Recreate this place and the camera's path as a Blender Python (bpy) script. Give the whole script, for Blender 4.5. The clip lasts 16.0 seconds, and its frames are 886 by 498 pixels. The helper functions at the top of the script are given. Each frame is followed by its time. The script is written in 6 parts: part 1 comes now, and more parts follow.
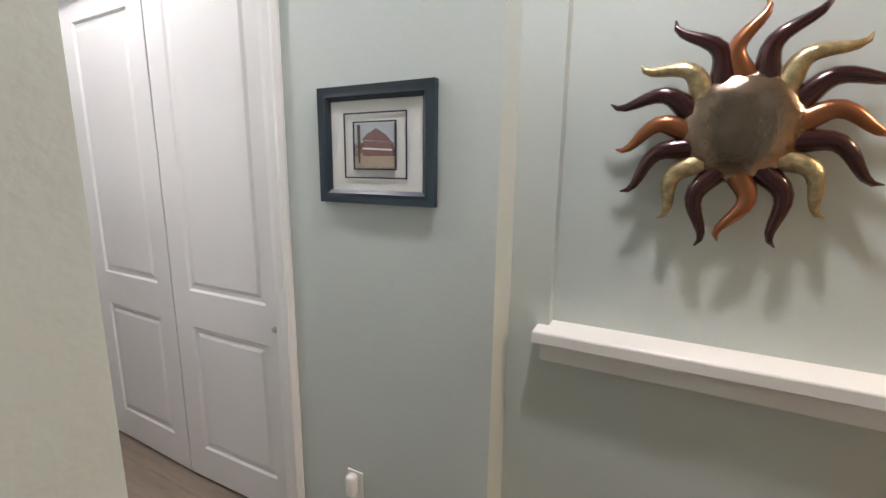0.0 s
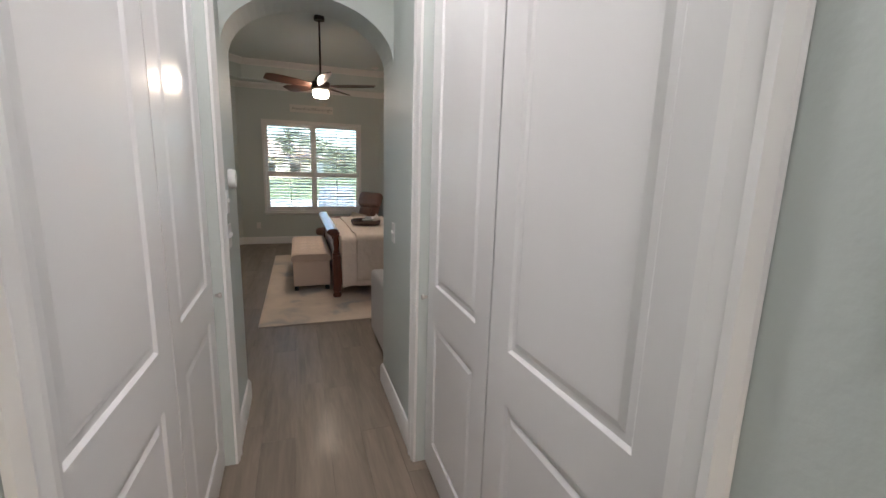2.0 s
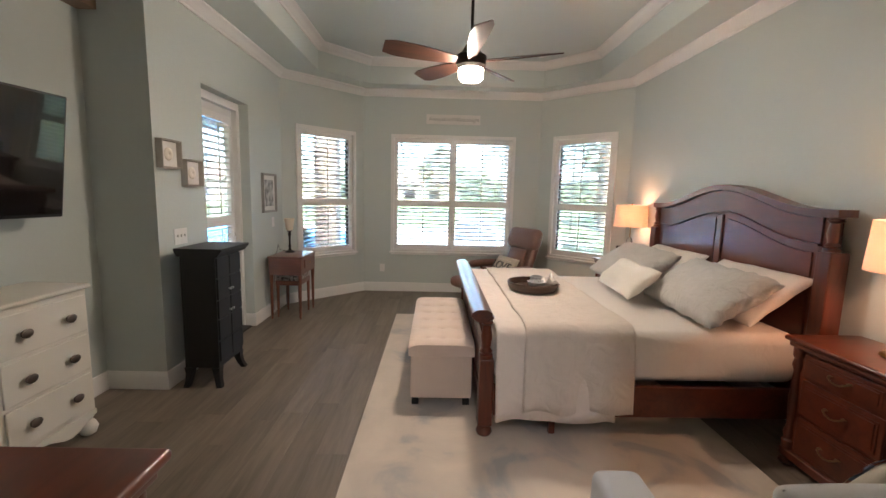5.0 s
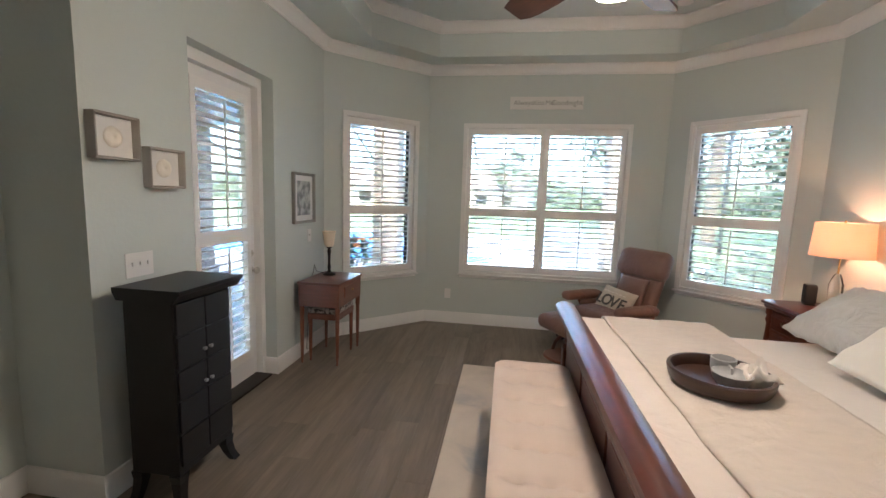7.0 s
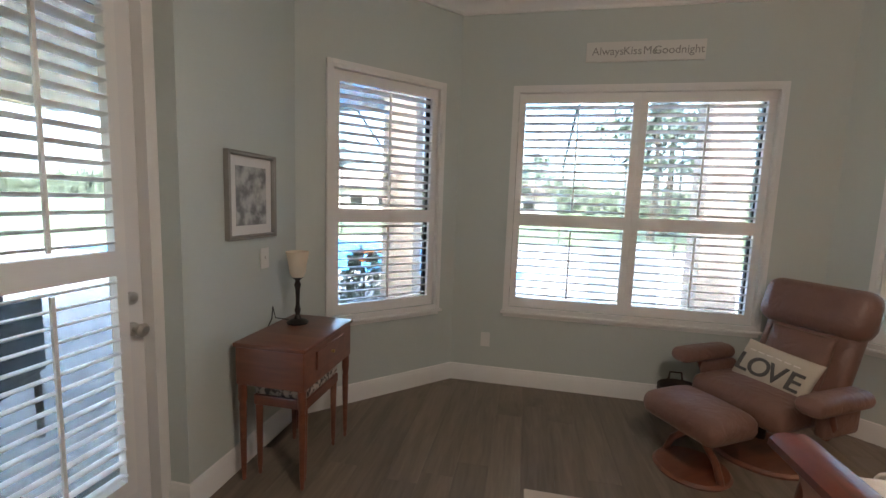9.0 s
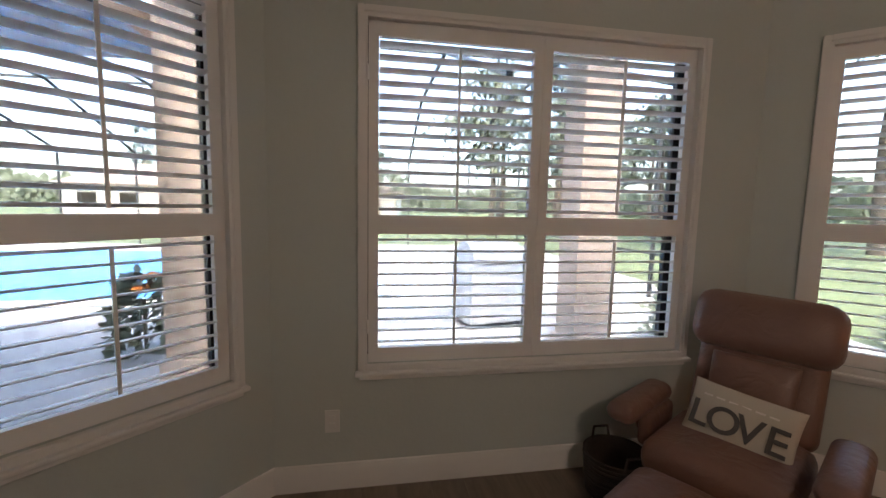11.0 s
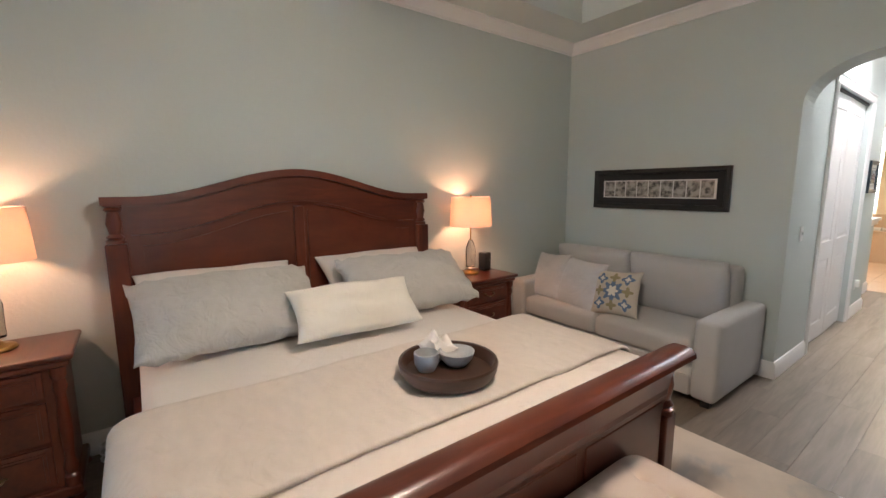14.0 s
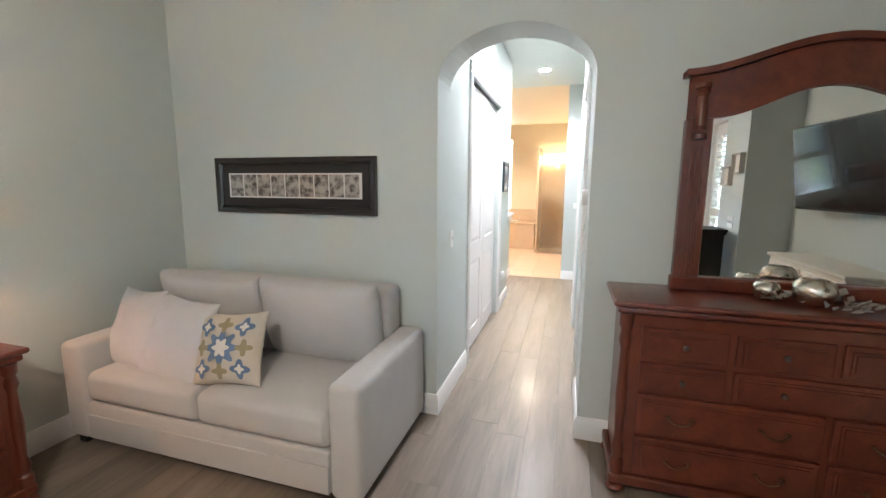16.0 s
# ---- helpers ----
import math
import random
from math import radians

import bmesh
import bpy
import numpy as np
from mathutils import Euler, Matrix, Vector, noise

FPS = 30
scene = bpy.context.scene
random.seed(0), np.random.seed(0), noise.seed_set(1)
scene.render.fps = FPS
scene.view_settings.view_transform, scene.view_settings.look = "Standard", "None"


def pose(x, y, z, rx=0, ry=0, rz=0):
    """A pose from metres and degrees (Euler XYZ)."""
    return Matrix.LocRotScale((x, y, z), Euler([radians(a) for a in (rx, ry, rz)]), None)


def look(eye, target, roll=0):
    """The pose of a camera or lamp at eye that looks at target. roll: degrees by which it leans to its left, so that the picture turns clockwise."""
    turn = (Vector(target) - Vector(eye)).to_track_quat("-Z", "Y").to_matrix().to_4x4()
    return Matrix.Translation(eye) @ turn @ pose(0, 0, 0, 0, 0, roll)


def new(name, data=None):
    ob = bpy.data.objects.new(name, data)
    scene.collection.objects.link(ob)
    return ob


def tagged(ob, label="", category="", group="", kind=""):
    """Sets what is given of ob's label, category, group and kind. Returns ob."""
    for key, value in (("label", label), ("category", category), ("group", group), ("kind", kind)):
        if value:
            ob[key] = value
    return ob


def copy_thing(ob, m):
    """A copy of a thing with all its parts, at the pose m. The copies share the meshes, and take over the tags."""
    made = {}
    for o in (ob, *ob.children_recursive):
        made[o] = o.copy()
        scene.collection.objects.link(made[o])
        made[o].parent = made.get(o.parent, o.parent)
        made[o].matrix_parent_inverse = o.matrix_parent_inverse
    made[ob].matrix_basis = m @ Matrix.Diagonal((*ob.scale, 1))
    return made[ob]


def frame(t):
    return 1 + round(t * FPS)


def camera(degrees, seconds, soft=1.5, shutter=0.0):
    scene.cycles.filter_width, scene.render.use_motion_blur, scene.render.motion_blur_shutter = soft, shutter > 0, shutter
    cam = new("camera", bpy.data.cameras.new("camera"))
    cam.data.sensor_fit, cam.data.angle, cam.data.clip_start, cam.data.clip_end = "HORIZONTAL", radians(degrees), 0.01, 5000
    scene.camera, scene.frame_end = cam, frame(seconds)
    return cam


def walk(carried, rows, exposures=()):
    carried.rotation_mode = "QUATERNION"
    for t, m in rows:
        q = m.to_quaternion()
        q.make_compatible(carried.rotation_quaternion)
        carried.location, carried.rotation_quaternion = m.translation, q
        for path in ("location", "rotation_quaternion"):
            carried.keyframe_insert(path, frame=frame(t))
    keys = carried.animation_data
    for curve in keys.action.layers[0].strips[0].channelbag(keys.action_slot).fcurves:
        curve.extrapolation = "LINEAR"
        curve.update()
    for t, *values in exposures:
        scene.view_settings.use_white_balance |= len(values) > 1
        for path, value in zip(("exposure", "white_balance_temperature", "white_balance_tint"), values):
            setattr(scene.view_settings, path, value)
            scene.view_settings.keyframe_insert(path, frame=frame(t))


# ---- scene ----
cam = camera(93.4, 16.0)
PATH = [
    (0, (-0.039, -0.154, 1.56), (1.72, 0.723, 1.192), 0.8),
    (0.5, (0.169, -0.021, 1.56), (1.741, 1.155, 1.178), 0.9),
    (1, (0.299, 0.18, 1.559), (1.598, 1.653, 1.181), 1.0),
    (1.5, (0.375, 0.397, 1.532), (1.36, 2.1, 1.173), 1.8),
    (2, (0.523, 0.681, 1.528), (1.171, 2.538, 1.162), 1.7),
    (2.5, (0.567, 1.026, 1.528), (0.965, 2.952, 1.161), 2.0),
    (3, (0.57, 1.439, 1.524), (0.796, 3.394, 1.165), 1.7),
    (5.5, (0.593, 3.493, 1.534), (0.586, 5.477, 1.286), 1.6),
    (6, (0.488, 3.818, 1.565), (0.394, 5.801, 1.317), 1.8),
    (6.5, (0.483, 4.203, 1.554), (0.283, 6.178, 1.308), 1.7),
    (7, (0.445, 4.589, 1.548), (0.152, 6.552, 1.301), 1.9),
    (7.5, (0.342, 4.982, 1.543), (-0.04, 6.931, 1.305), 1.8),
    (8, (0.239, 5.404, 1.531), (-0.18, 7.346, 1.294), 1.8),
    (10.5, (-0.091, 7.223, 1.479), (-0.062, 9.213, 1.281), 1.8),
    (11, (-0.035, 7.502, 1.487), (0.304, 9.462, 1.277), 1.2),
    (11.5, (0.075, 7.703, 1.485), (0.846, 9.537, 1.279), 0.9),
    (12, (0.114, 7.825, 1.487), (1.441, 9.306, 1.28), 0.5),
    (12.5, (0.09, 7.88, 1.476), (1.905, 8.695, 1.27), -0.2),
    (13, (0.095, 7.806, 1.447), (2.084, 7.839, 1.24), -1.1),
    (13.5, (0.084, 7.668, 1.533), (1.947, 6.994, 1.259), -0.6),
    (14, (0.091, 7.512, 1.533), (1.681, 6.334, 1.245), -0.3),
    (14.5, (0.151, 7.257, 1.531), (1.449, 5.764, 1.229), -0.1),
    (15, (0.228, 6.916, 1.54), (1.263, 5.232, 1.237), 0.0),
    (15.5, (0.258, 6.472, 1.53), (1.036, 4.655, 1.227), 0.3),
    (16, (0.284, 6.003, 1.518), (0.849, 4.107, 1.221), 0.4),
]
EXPOSURES = [
    (0, 5.98, 6450, 11), (1.5, 5.8, 6450, 11), (3, 5.65, 6500, 11), (5.5, 6.85, 6300, 11), (7, 6.65, 6150, 10), (8, 6.55, 6150, 10), (10.5, 5.75, 6900, 18),
    (12.2, 5.35, 7300, 22), (13.0, 6.25, 6800, 15), (13.5, 6.45, 6300, 9), (14.5, 6.65, 6200, 10), (15.5, 6.95, 6000, 9), (16, 7.3, 5900, 7),
]
LAMP_W, HALL_W, BATH_W = 0.13, 1.3, 2.4
walk(cam, [(t, look(eye, target, roll)) for t, eye, target, roll in PATH], EXPOSURES)

# ---- light ----
world = bpy.data.worlds.new("sky")
scene.world = world
world.use_nodes = True
sky = world.node_tree.nodes.new("ShaderNodeTexSky")
sky.sky_type, sky.sun_disc = "NISHITA", False
sky.sun_elevation, sky.sun_rotation = radians(58), radians(190)
sky.air_density, sky.dust_density = 1.0, 4.0
world.node_tree.links.new(sky.outputs[0], world.node_tree.nodes["Background"].inputs[0])
world.node_tree.nodes["Background"].inputs[1].default_value = 0.105
sun = new("sun", bpy.data.lights.new("sun", "SUN"))
sun.data.energy, sun.data.angle, sun.data.color = 0.6, radians(10), (1, 0.95, 0.88)
sun.matrix_world = look((0, 0, 0), (0.15, 0.6, -1))


def lamp(name, x, y, z, watts, colour, radius):
    ob = new(name, bpy.data.lights.new(name, "POINT"))
    ob.data.energy, ob.data.color, ob.data.shadow_soft_size = watts, colour, radius
    ob.location = (x, y, z)
    return ob


WARM = (1, 0.52, 0.30)
lamp("bulb_bedside", 2.93, 8.10, 1.33, LAMP_W, WARM, 0.035)
lamp("bulb_bedside", 2.93, 5.10, 1.33, LAMP_W, WARM, 0.035)


def spot(name, x, y, z, watts, colour, angle=150):
    ob = new(name, bpy.data.lights.new(name, "SPOT"))
    ob.data.energy, ob.data.color, ob.data.shadow_soft_size = watts, colour, 0.08
    ob.data.spot_size, ob.data.spot_blend = radians(angle), 0.6
    ob.location = (x, y, z)
    return ob


spot("downlight_hall", 0.68, -0.13, 3.07, HALL_W, (1, 0.95, 1.0))
spot("downlight_hall", 0.62, 1.95, 3.07, HALL_W, (1, 0.95, 1.0))
# Added lamp for the bathroom's warm light, with no fixture in its ceiling.
spot("fill_spot_bath", 0.9, -2.6, 2.86, BATH_W, (1, 0.76, 0.52), 165)

# ---- materials ----


def mat(name, base, rough=0.6, metal=0.0, var=0.06, scale=6.0, fine=0.0, fine_scale=200.0, stretch=(1, 1, 1), vary=0.0, coat=0.0, sheen=0.0, crease=0.0, crease_scale=7.0):
    """A surface with colour variation at two scales, fine relief, and variation from object to object."""
    m = bpy.data.materials.new(name)
    m.use_nodes = True
    nt = m.node_tree
    p = nt.nodes["Principled BSDF"]
    n, l = nt.nodes.new, nt.links.new
    co, mp = n("ShaderNodeTexCoord"), n("ShaderNodeMapping")
    mp.inputs["Scale"].default_value = stretch
    l(co.outputs["Object"], mp.inputs["Vector"])
    big, small = n("ShaderNodeTexNoise"), n("ShaderNodeTexNoise")
    big.inputs["Scale"].default_value, big.inputs["Detail"].default_value = scale, 5
    small.inputs["Scale"].default_value, small.inputs["Detail"].default_value = fine_scale, 3
    for tex in (big, small):
        l(mp.outputs["Vector"], tex.inputs["Vector"])
    add = n("ShaderNodeMath")
    add.operation, add.use_clamp = "MULTIPLY_ADD", False
    l(big.outputs["Fac"], add.inputs[0])
    add.inputs[1].default_value, add.inputs[2].default_value = 2 * var, 1 - var
    last = add
    if vary:
        info = n("ShaderNodeObjectInfo")
        more = n("ShaderNodeMath")
        more.operation = "MULTIPLY_ADD"
        more.inputs[1].default_value = vary
        l(info.outputs["Random"], more.inputs[0])
        l(add.outputs[0], more.inputs[2])
        last = more
    mix = n("ShaderNodeMix")
    mix.data_type, mix.blend_type = "RGBA", "MULTIPLY"
    mix.inputs[0].default_value = 1
    mix.inputs[6].default_value = (*base, 1)
    l(last.outputs[0], mix.inputs[7])
    l(mix.outputs[2], p.inputs["Base Color"])
    p.inputs["Roughness"].default_value, p.inputs["Metallic"].default_value = rough, metal
    p.inputs["Coat Weight"].default_value = coat
    p.inputs["Coat Roughness"].default_value = 0.15
    p.inputs["Sheen Weight"].default_value = sheen
    if fine:
        bump = n("ShaderNodeBump")
        bump.inputs["Strength"].default_value, bump.inputs["Distance"].default_value = fine, 0.004
        l(small.outputs["Fac"], bump.inputs["Height"])
        l(bump.outputs["Normal"], p.inputs["Normal"])
        if crease:
            fold, deep = n("ShaderNodeTexNoise"), n("ShaderNodeBump")
            fold.inputs["Scale"].default_value, fold.inputs["Detail"].default_value, fold.inputs["Distortion"].default_value = crease_scale, 3, 1.6
            l(co.outputs["Object"], fold.inputs["Vector"])
            deep.inputs["Strength"].default_value, deep.inputs["Distance"].default_value = crease, 0.03
            l(fold.outputs["Fac"], deep.inputs["Height"])
            l(deep.outputs["Normal"], bump.inputs["Normal"])
    return m


def wood(name, dark, light, rough=0.35, stretch=(1, 12, 12), vary=0.0, coat=0.3, scale=3.0, bump_by=0.08):
    """Wood: stretched noise for the grain, with knots of a lower frequency."""
    m = bpy.data.materials.new(name)
    m.use_nodes = True
    nt = m.node_tree
    p = nt.nodes["Principled BSDF"]
    n, l = nt.nodes.new, nt.links.new
    co, mp, info = n("ShaderNodeTexCoord"), n("ShaderNodeMapping"), n("ShaderNodeObjectInfo")
    mp.inputs["Scale"].default_value = stretch
    l(co.outputs["Object"], mp.inputs["Vector"])
    shift = n("ShaderNodeVectorMath")
    shift.operation = "MULTIPLY_ADD"
    l(info.outputs["Random"], shift.inputs[0])
    shift.inputs[1].default_value = (17, 31, 7)
    l(mp.outputs["Vector"], shift.inputs[2])
    grain, cloud = n("ShaderNodeTexNoise"), n("ShaderNodeTexNoise")
    grain.inputs["Scale"].default_value, grain.inputs["Detail"].default_value, grain.inputs["Distortion"].default_value = scale, 8, 1.2
    cloud.inputs["Scale"].default_value, cloud.inputs["Detail"].default_value = scale * 0.35, 3
    for tex in (grain, cloud):
        l(shift.outputs[0], tex.inputs["Vector"])
    ramp = n("ShaderNodeValToRGB")
    ramp.color_ramp.elements[0].position, ramp.color_ramp.elements[0].color = 0.3, (*dark, 1)
    ramp.color_ramp.elements[1].position, ramp.color_ramp.elements[1].color = 0.7, (*light, 1)
    blend = n("ShaderNodeMath")
    blend.operation = "MULTIPLY_ADD"
    blend.inputs[1].default_value = 0.6
    l(cloud.outputs["Fac"], blend.inputs[0])
    half = n("ShaderNodeMath")
    half.operation = "MULTIPLY"
    half.inputs[1].default_value = 0.4
    l(grain.outputs["Fac"], half.inputs[0])
    l(half.outputs[0], blend.inputs[2])
    l(blend.outputs[0], ramp.inputs[0])
    tone = n("ShaderNodeMath")
    tone.operation = "MULTIPLY_ADD"
    tone.inputs[1].default_value, tone.inputs[2].default_value = vary, 1 - vary / 2
    l(info.outputs["Random"], tone.inputs[0])
    mix = n("ShaderNodeMix")
    mix.data_type, mix.blend_type = "RGBA", "MULTIPLY"
    mix.inputs[0].default_value = 1
    l(ramp.outputs[0], mix.inputs[6])
    l(tone.outputs[0], mix.inputs[7])
    l(mix.outputs[2], p.inputs["Base Color"])
    p.inputs["Roughness"].default_value = rough
    p.inputs["Coat Weight"].default_value, p.inputs["Coat Roughness"].default_value = coat, 0.2
    bump = n("ShaderNodeBump")
    bump.inputs["Strength"].default_value, bump.inputs["Distance"].default_value = bump_by, 0.003
    l(grain.outputs["Fac"], bump.inputs["Height"])
    l(bump.outputs["Normal"], p.inputs["Normal"])
    return m


def clear(name, tint=(1, 1, 1), rough=0.0, ior=1.45):
    m = bpy.data.materials.new(name)
    m.use_nodes = True
    p = m.node_tree.nodes["Principled BSDF"]
    p.inputs["Base Color"].default_value = (*tint, 1)
    p.inputs["Roughness"].default_value, p.inputs["IOR"].default_value = rough, ior
    p.inputs["Transmission Weight"].default_value = 1
    return m


def glow(name, colour, strength, base=(0.8, 0.8, 0.8)):
    m = bpy.data.materials.new(name)
    m.use_nodes = True
    p = m.node_tree.nodes["Principled BSDF"]
    p.inputs["Base Color"].default_value = (*base, 1)
    p.inputs["Emission Color"].default_value = (*colour, 1)
    p.inputs["Emission Strength"].default_value = strength
    return m


def cloth_shade(name, base):
    m = mat(name, base, 0.8, var=0.03, fine=0.15, fine_scale=500)
    nt = m.node_tree
    p = nt.nodes["Principled BSDF"]
    tr, mx = nt.nodes.new("ShaderNodeBsdfTranslucent"), nt.nodes.new("ShaderNodeMixShader")
    tr.inputs["Color"].default_value = (0.95, 0.76, 0.63, 1)
    mx.inputs[0].default_value = 0.35
    nt.links.new(p.outputs[0], mx.inputs[1])
    nt.links.new(tr.outputs[0], mx.inputs[2])
    nt.links.new(mx.outputs[0], nt.nodes["Material Output"].inputs["Surface"])
    return m


WALL = mat("sage_wall_paint", (0.535, 0.578, 0.55), 0.55, var=0.02, scale=2.0, fine=0.28, fine_scale=42)
CEIL = mat("sage_ceiling_paint", (0.60, 0.655, 0.63), 0.7, var=0.02, scale=2.0, fine=0.15, fine_scale=80)
WHITE = mat("white_trim_paint", (0.78, 0.77, 0.75), 0.35, var=0.02, fine=0.03, fine_scale=60)
DOORW = mat("white_door_paint", (0.76, 0.75, 0.74), 0.28, var=0.02, fine=0.05, fine_scale=40, stretch=(1, 1, 0.1), coat=0.2)
SHUT = mat("white_shutter_paint", (0.80, 0.79, 0.77), 0.35, var=0.02)
PLANK = wood("grey_oak_plank", (0.125, 0.098, 0.073), (0.245, 0.198, 0.155), 0.47, (14, 1.6, 14), 0.2, 0.1, 2.2, 0.12)
SUBFLOOR = mat("dark_joint", (0.06, 0.05, 0.04), 0.8)
CHERRY = wood("cherry_wood", (0.055, 0.011, 0.006), (0.165, 0.035, 0.015), 0.3, (8, 1.2, 8), 0.12, 0.45)
CHERRY_Z = wood("cherry_wood_upright", (0.055, 0.011, 0.006), (0.165, 0.035, 0.015), 0.3, (8, 8, 1.2), 0.12, 0.45)
CHERRY_D = wood("cherry_wood_panel", (0.085, 0.018, 0.009), (0.155, 0.036, 0.016), 0.28, (8, 1.5, 4), 0.1, 0.5)
TABLEW = wood("red_brown_table_wood", (0.10, 0.028, 0.014), (0.22, 0.075, 0.04), 0.32, (8, 1.2, 8), 0.1, 0.4)
FANWOOD = wood("walnut_blade", (0.03, 0.012, 0.007), (0.085, 0.035, 0.02), 0.4, (2, 20, 20), 0.1, 0.2)
BLACK = mat("black_lacquer", (0.006, 0.006, 0.007), 0.45, var=0.1)
DARK = mat("dark_bronze", (0.025, 0.02, 0.017), 0.4, 0.6, var=0.1)
CREAMW = mat("cream_furniture_paint", (0.78, 0.75, 0.67), 0.45, var=0.03, scale=5, fine=0.04, fine_scale=60)
STEEL = mat("brushed_nickel", (0.55, 0.53, 0.5), 0.3, 1.0, var=0.04)
BRASS = mat("aged_brass", (0.42, 0.26, 0.10), 0.35, 1.0, var=0.1, scale=30)
BRONZE = mat("antique_bronze", (0.30, 0.20, 0.12), 0.3, 1.0, var=0.15, scale=30)
PEWTER = mat("dark_pewter", (0.14, 0.12, 0.11), 0.35, 0.9, var=0.1)
SOFA = mat("grey_woven_upholstery", (0.50, 0.485, 0.47), 0.9, var=0.05, scale=8, fine=0.5, fine_scale=420, sheen=0.2, crease=0.18, crease_scale=5)
GREYP = mat("grey_cushion_fabric", (0.52, 0.515, 0.52), 0.9, var=0.05, scale=8, fine=0.4, fine_scale=380, sheen=0.2, crease=0.25, crease_scale=7)
BENCHC = mat("beige_tufted_linen", (0.72, 0.585, 0.495), 0.9, var=0.05, scale=7, fine=0.45, fine_scale=420, sheen=0.2)
SHEET = mat("cream_cotton_sheet", (0.78, 0.72, 0.66), 0.85, var=0.03, scale=4, fine=0.15, fine_scale=300, sheen=0.15, crease=0.35, crease_scale=6)
COVER = mat("oatmeal_linen_coverlet", (0.70, 0.61, 0.53), 0.9, var=0.10, scale=9, fine=0.5, fine_scale=260, stretch=(1, 2.5, 1), sheen=0.15, crease=0.4, crease_scale=8)
DUVET = mat("pale_linen_duvet", (0.78, 0.69, 0.62), 0.9, var=0.05, scale=7, fine=0.35, fine_scale=300, sheen=0.15, crease=0.45, crease_scale=6)
SHAM = mat("stone_grey_sham", (0.53, 0.51, 0.475), 0.9, var=0.10, scale=14, fine=0.45, fine_scale=240, sheen=0.15, crease=0.6, crease_scale=9)
IVORY = mat("ivory_satin", (0.78, 0.73, 0.64), 0.55, var=0.03, fine=0.15, fine_scale=300, sheen=0.2, crease=0.35, crease_scale=7)
LEATHER = mat("brown_leather", (0.20, 0.105, 0.078), 0.4, var=0.12, scale=9, fine=0.35, fine_scale=160, coat=0.1, crease=0.3, crease_scale=9)
BASKET = mat("dark_wicker", (0.035, 0.022, 0.017), 0.7, var=0.3, scale=40, fine=0.8, fine_scale=90)
CANVAS = mat("natural_canvas", (0.55, 0.49, 0.40), 0.9, var=0.07, scale=10, fine=0.5, fine_scale=300)
INK = mat("charcoal_print", (0.10, 0.095, 0.09), 0.9, var=0.2, scale=40)
NAVY = mat("navy_painted_frame", (0.008, 0.022, 0.036), 0.3, var=0.15, scale=10, coat=0.3)
MATB = mat("mat_board", (0.72, 0.70, 0.67), 0.85, var=0.02, fine=0.05, fine_scale=300)
BLACKF = mat("black_picture_frame", (0.012, 0.012, 0.013), 0.3, var=0.1, coat=0.2)
BLACKMAT = mat("black_mat_board", (0.022, 0.021, 0.021), 0.85)
GREYF = mat("silver_grey_frame", (0.30, 0.29, 0.27), 0.4, 0.2, var=0.15, scale=20)
WASH = mat("whitewashed_frame_wood", (0.46, 0.43, 0.39), 0.6, var=0.12, scale=20, fine=0.2, fine_scale=80)
PLASTIC = mat("white_plastic", (0.75, 0.74, 0.72), 0.35, var=0.01)
SCREEN = mat("tv_screen", (0.006, 0.006, 0.007), 0.03, coat=0.5)
GADGET = mat("black_speaker_mesh", (0.015, 0.015, 0.016), 0.7, fine=0.6, fine_scale=600)
TILE = mat("beige_tile", (0.52, 0.38, 0.26), 0.3, var=0.08, scale=5, vary=0.08)
GROUT = mat("tile_grout", (0.45, 0.36, 0.27), 0.8)
BATHW = mat("cream_bath_paint", (0.70, 0.60, 0.46), 0.6, var=0.02)
# Dark tint dims the bright view outdoors; only the slight teal is real glass.
GLASS = clear("view_dimming_glass", (0.20, 0.235, 0.25))
SHOWER = clear("shower_glass", (0.86, 0.9, 0.88))
CRYSTAL = clear("clear_glass", (0.97, 0.96, 0.94), 0.02)
MIRROR = mat("mirror_silver", (0.92, 0.93, 0.93), 0.015, 1.0, var=0.0)
SHADE = cloth_shade("linen_lampshade", (0.80, 0.66, 0.56))
FROST = cloth_shade("cream_glass_shade", (0.80, 0.74, 0.60))
FANLITE = glow("lit_fan_glass", (1, 0.82, 0.66), 2.9)
CANLITE = glow("lit_downlight", (1, 0.94, 0.88), 2)
BARLITE = glow("lit_shower_lights", (1, 0.75, 0.42), 0.6)
SILVERB = mat("mercury_glass", (0.62, 0.58, 0.5), 0.22, 1.0, var=0.25, scale=40, fine=0.4, fine_scale=60)
LEAFG = mat("silver_leaf", (0.28, 0.26, 0.23), 0.5, 0.3, var=0.3, scale=30)
CERAMIC = mat("speckled_ceramic", (0.42, 0.42, 0.42), 0.3, var=0.25, scale=25)
TRAYW = wood("dark_tray_wood", (0.03, 0.014, 0.009), (0.08, 0.036, 0.022), 0.4, (3, 3, 10), 0.1, 0.2)
STUCCO = mat("pinkish_stucco", (0.33, 0.25, 0.20), 0.9, var=0.08, fine=0.7, fine_scale=60)
PAVER = mat("pale_patio_concrete", (0.30, 0.285, 0.27), 0.8, var=0.08, scale=1.5, fine=0.3, fine_scale=80)
GRASS = mat("mown_lawn", (0.085, 0.105, 0.04), 0.9, var=0.25, scale=0.8, fine=0.8, fine_scale=40)
WATER = mat("pool_water", (0.012, 0.19, 0.50), 0.35, var=0.1, scale=1.5, fine=0.3, fine_scale=3)
POOLT = mat("pool_coping", (0.6, 0.57, 0.52), 0.7)
LEAF = mat("tree_foliage", (0.09, 0.105, 0.065), 0.7, var=0.4, scale=3)
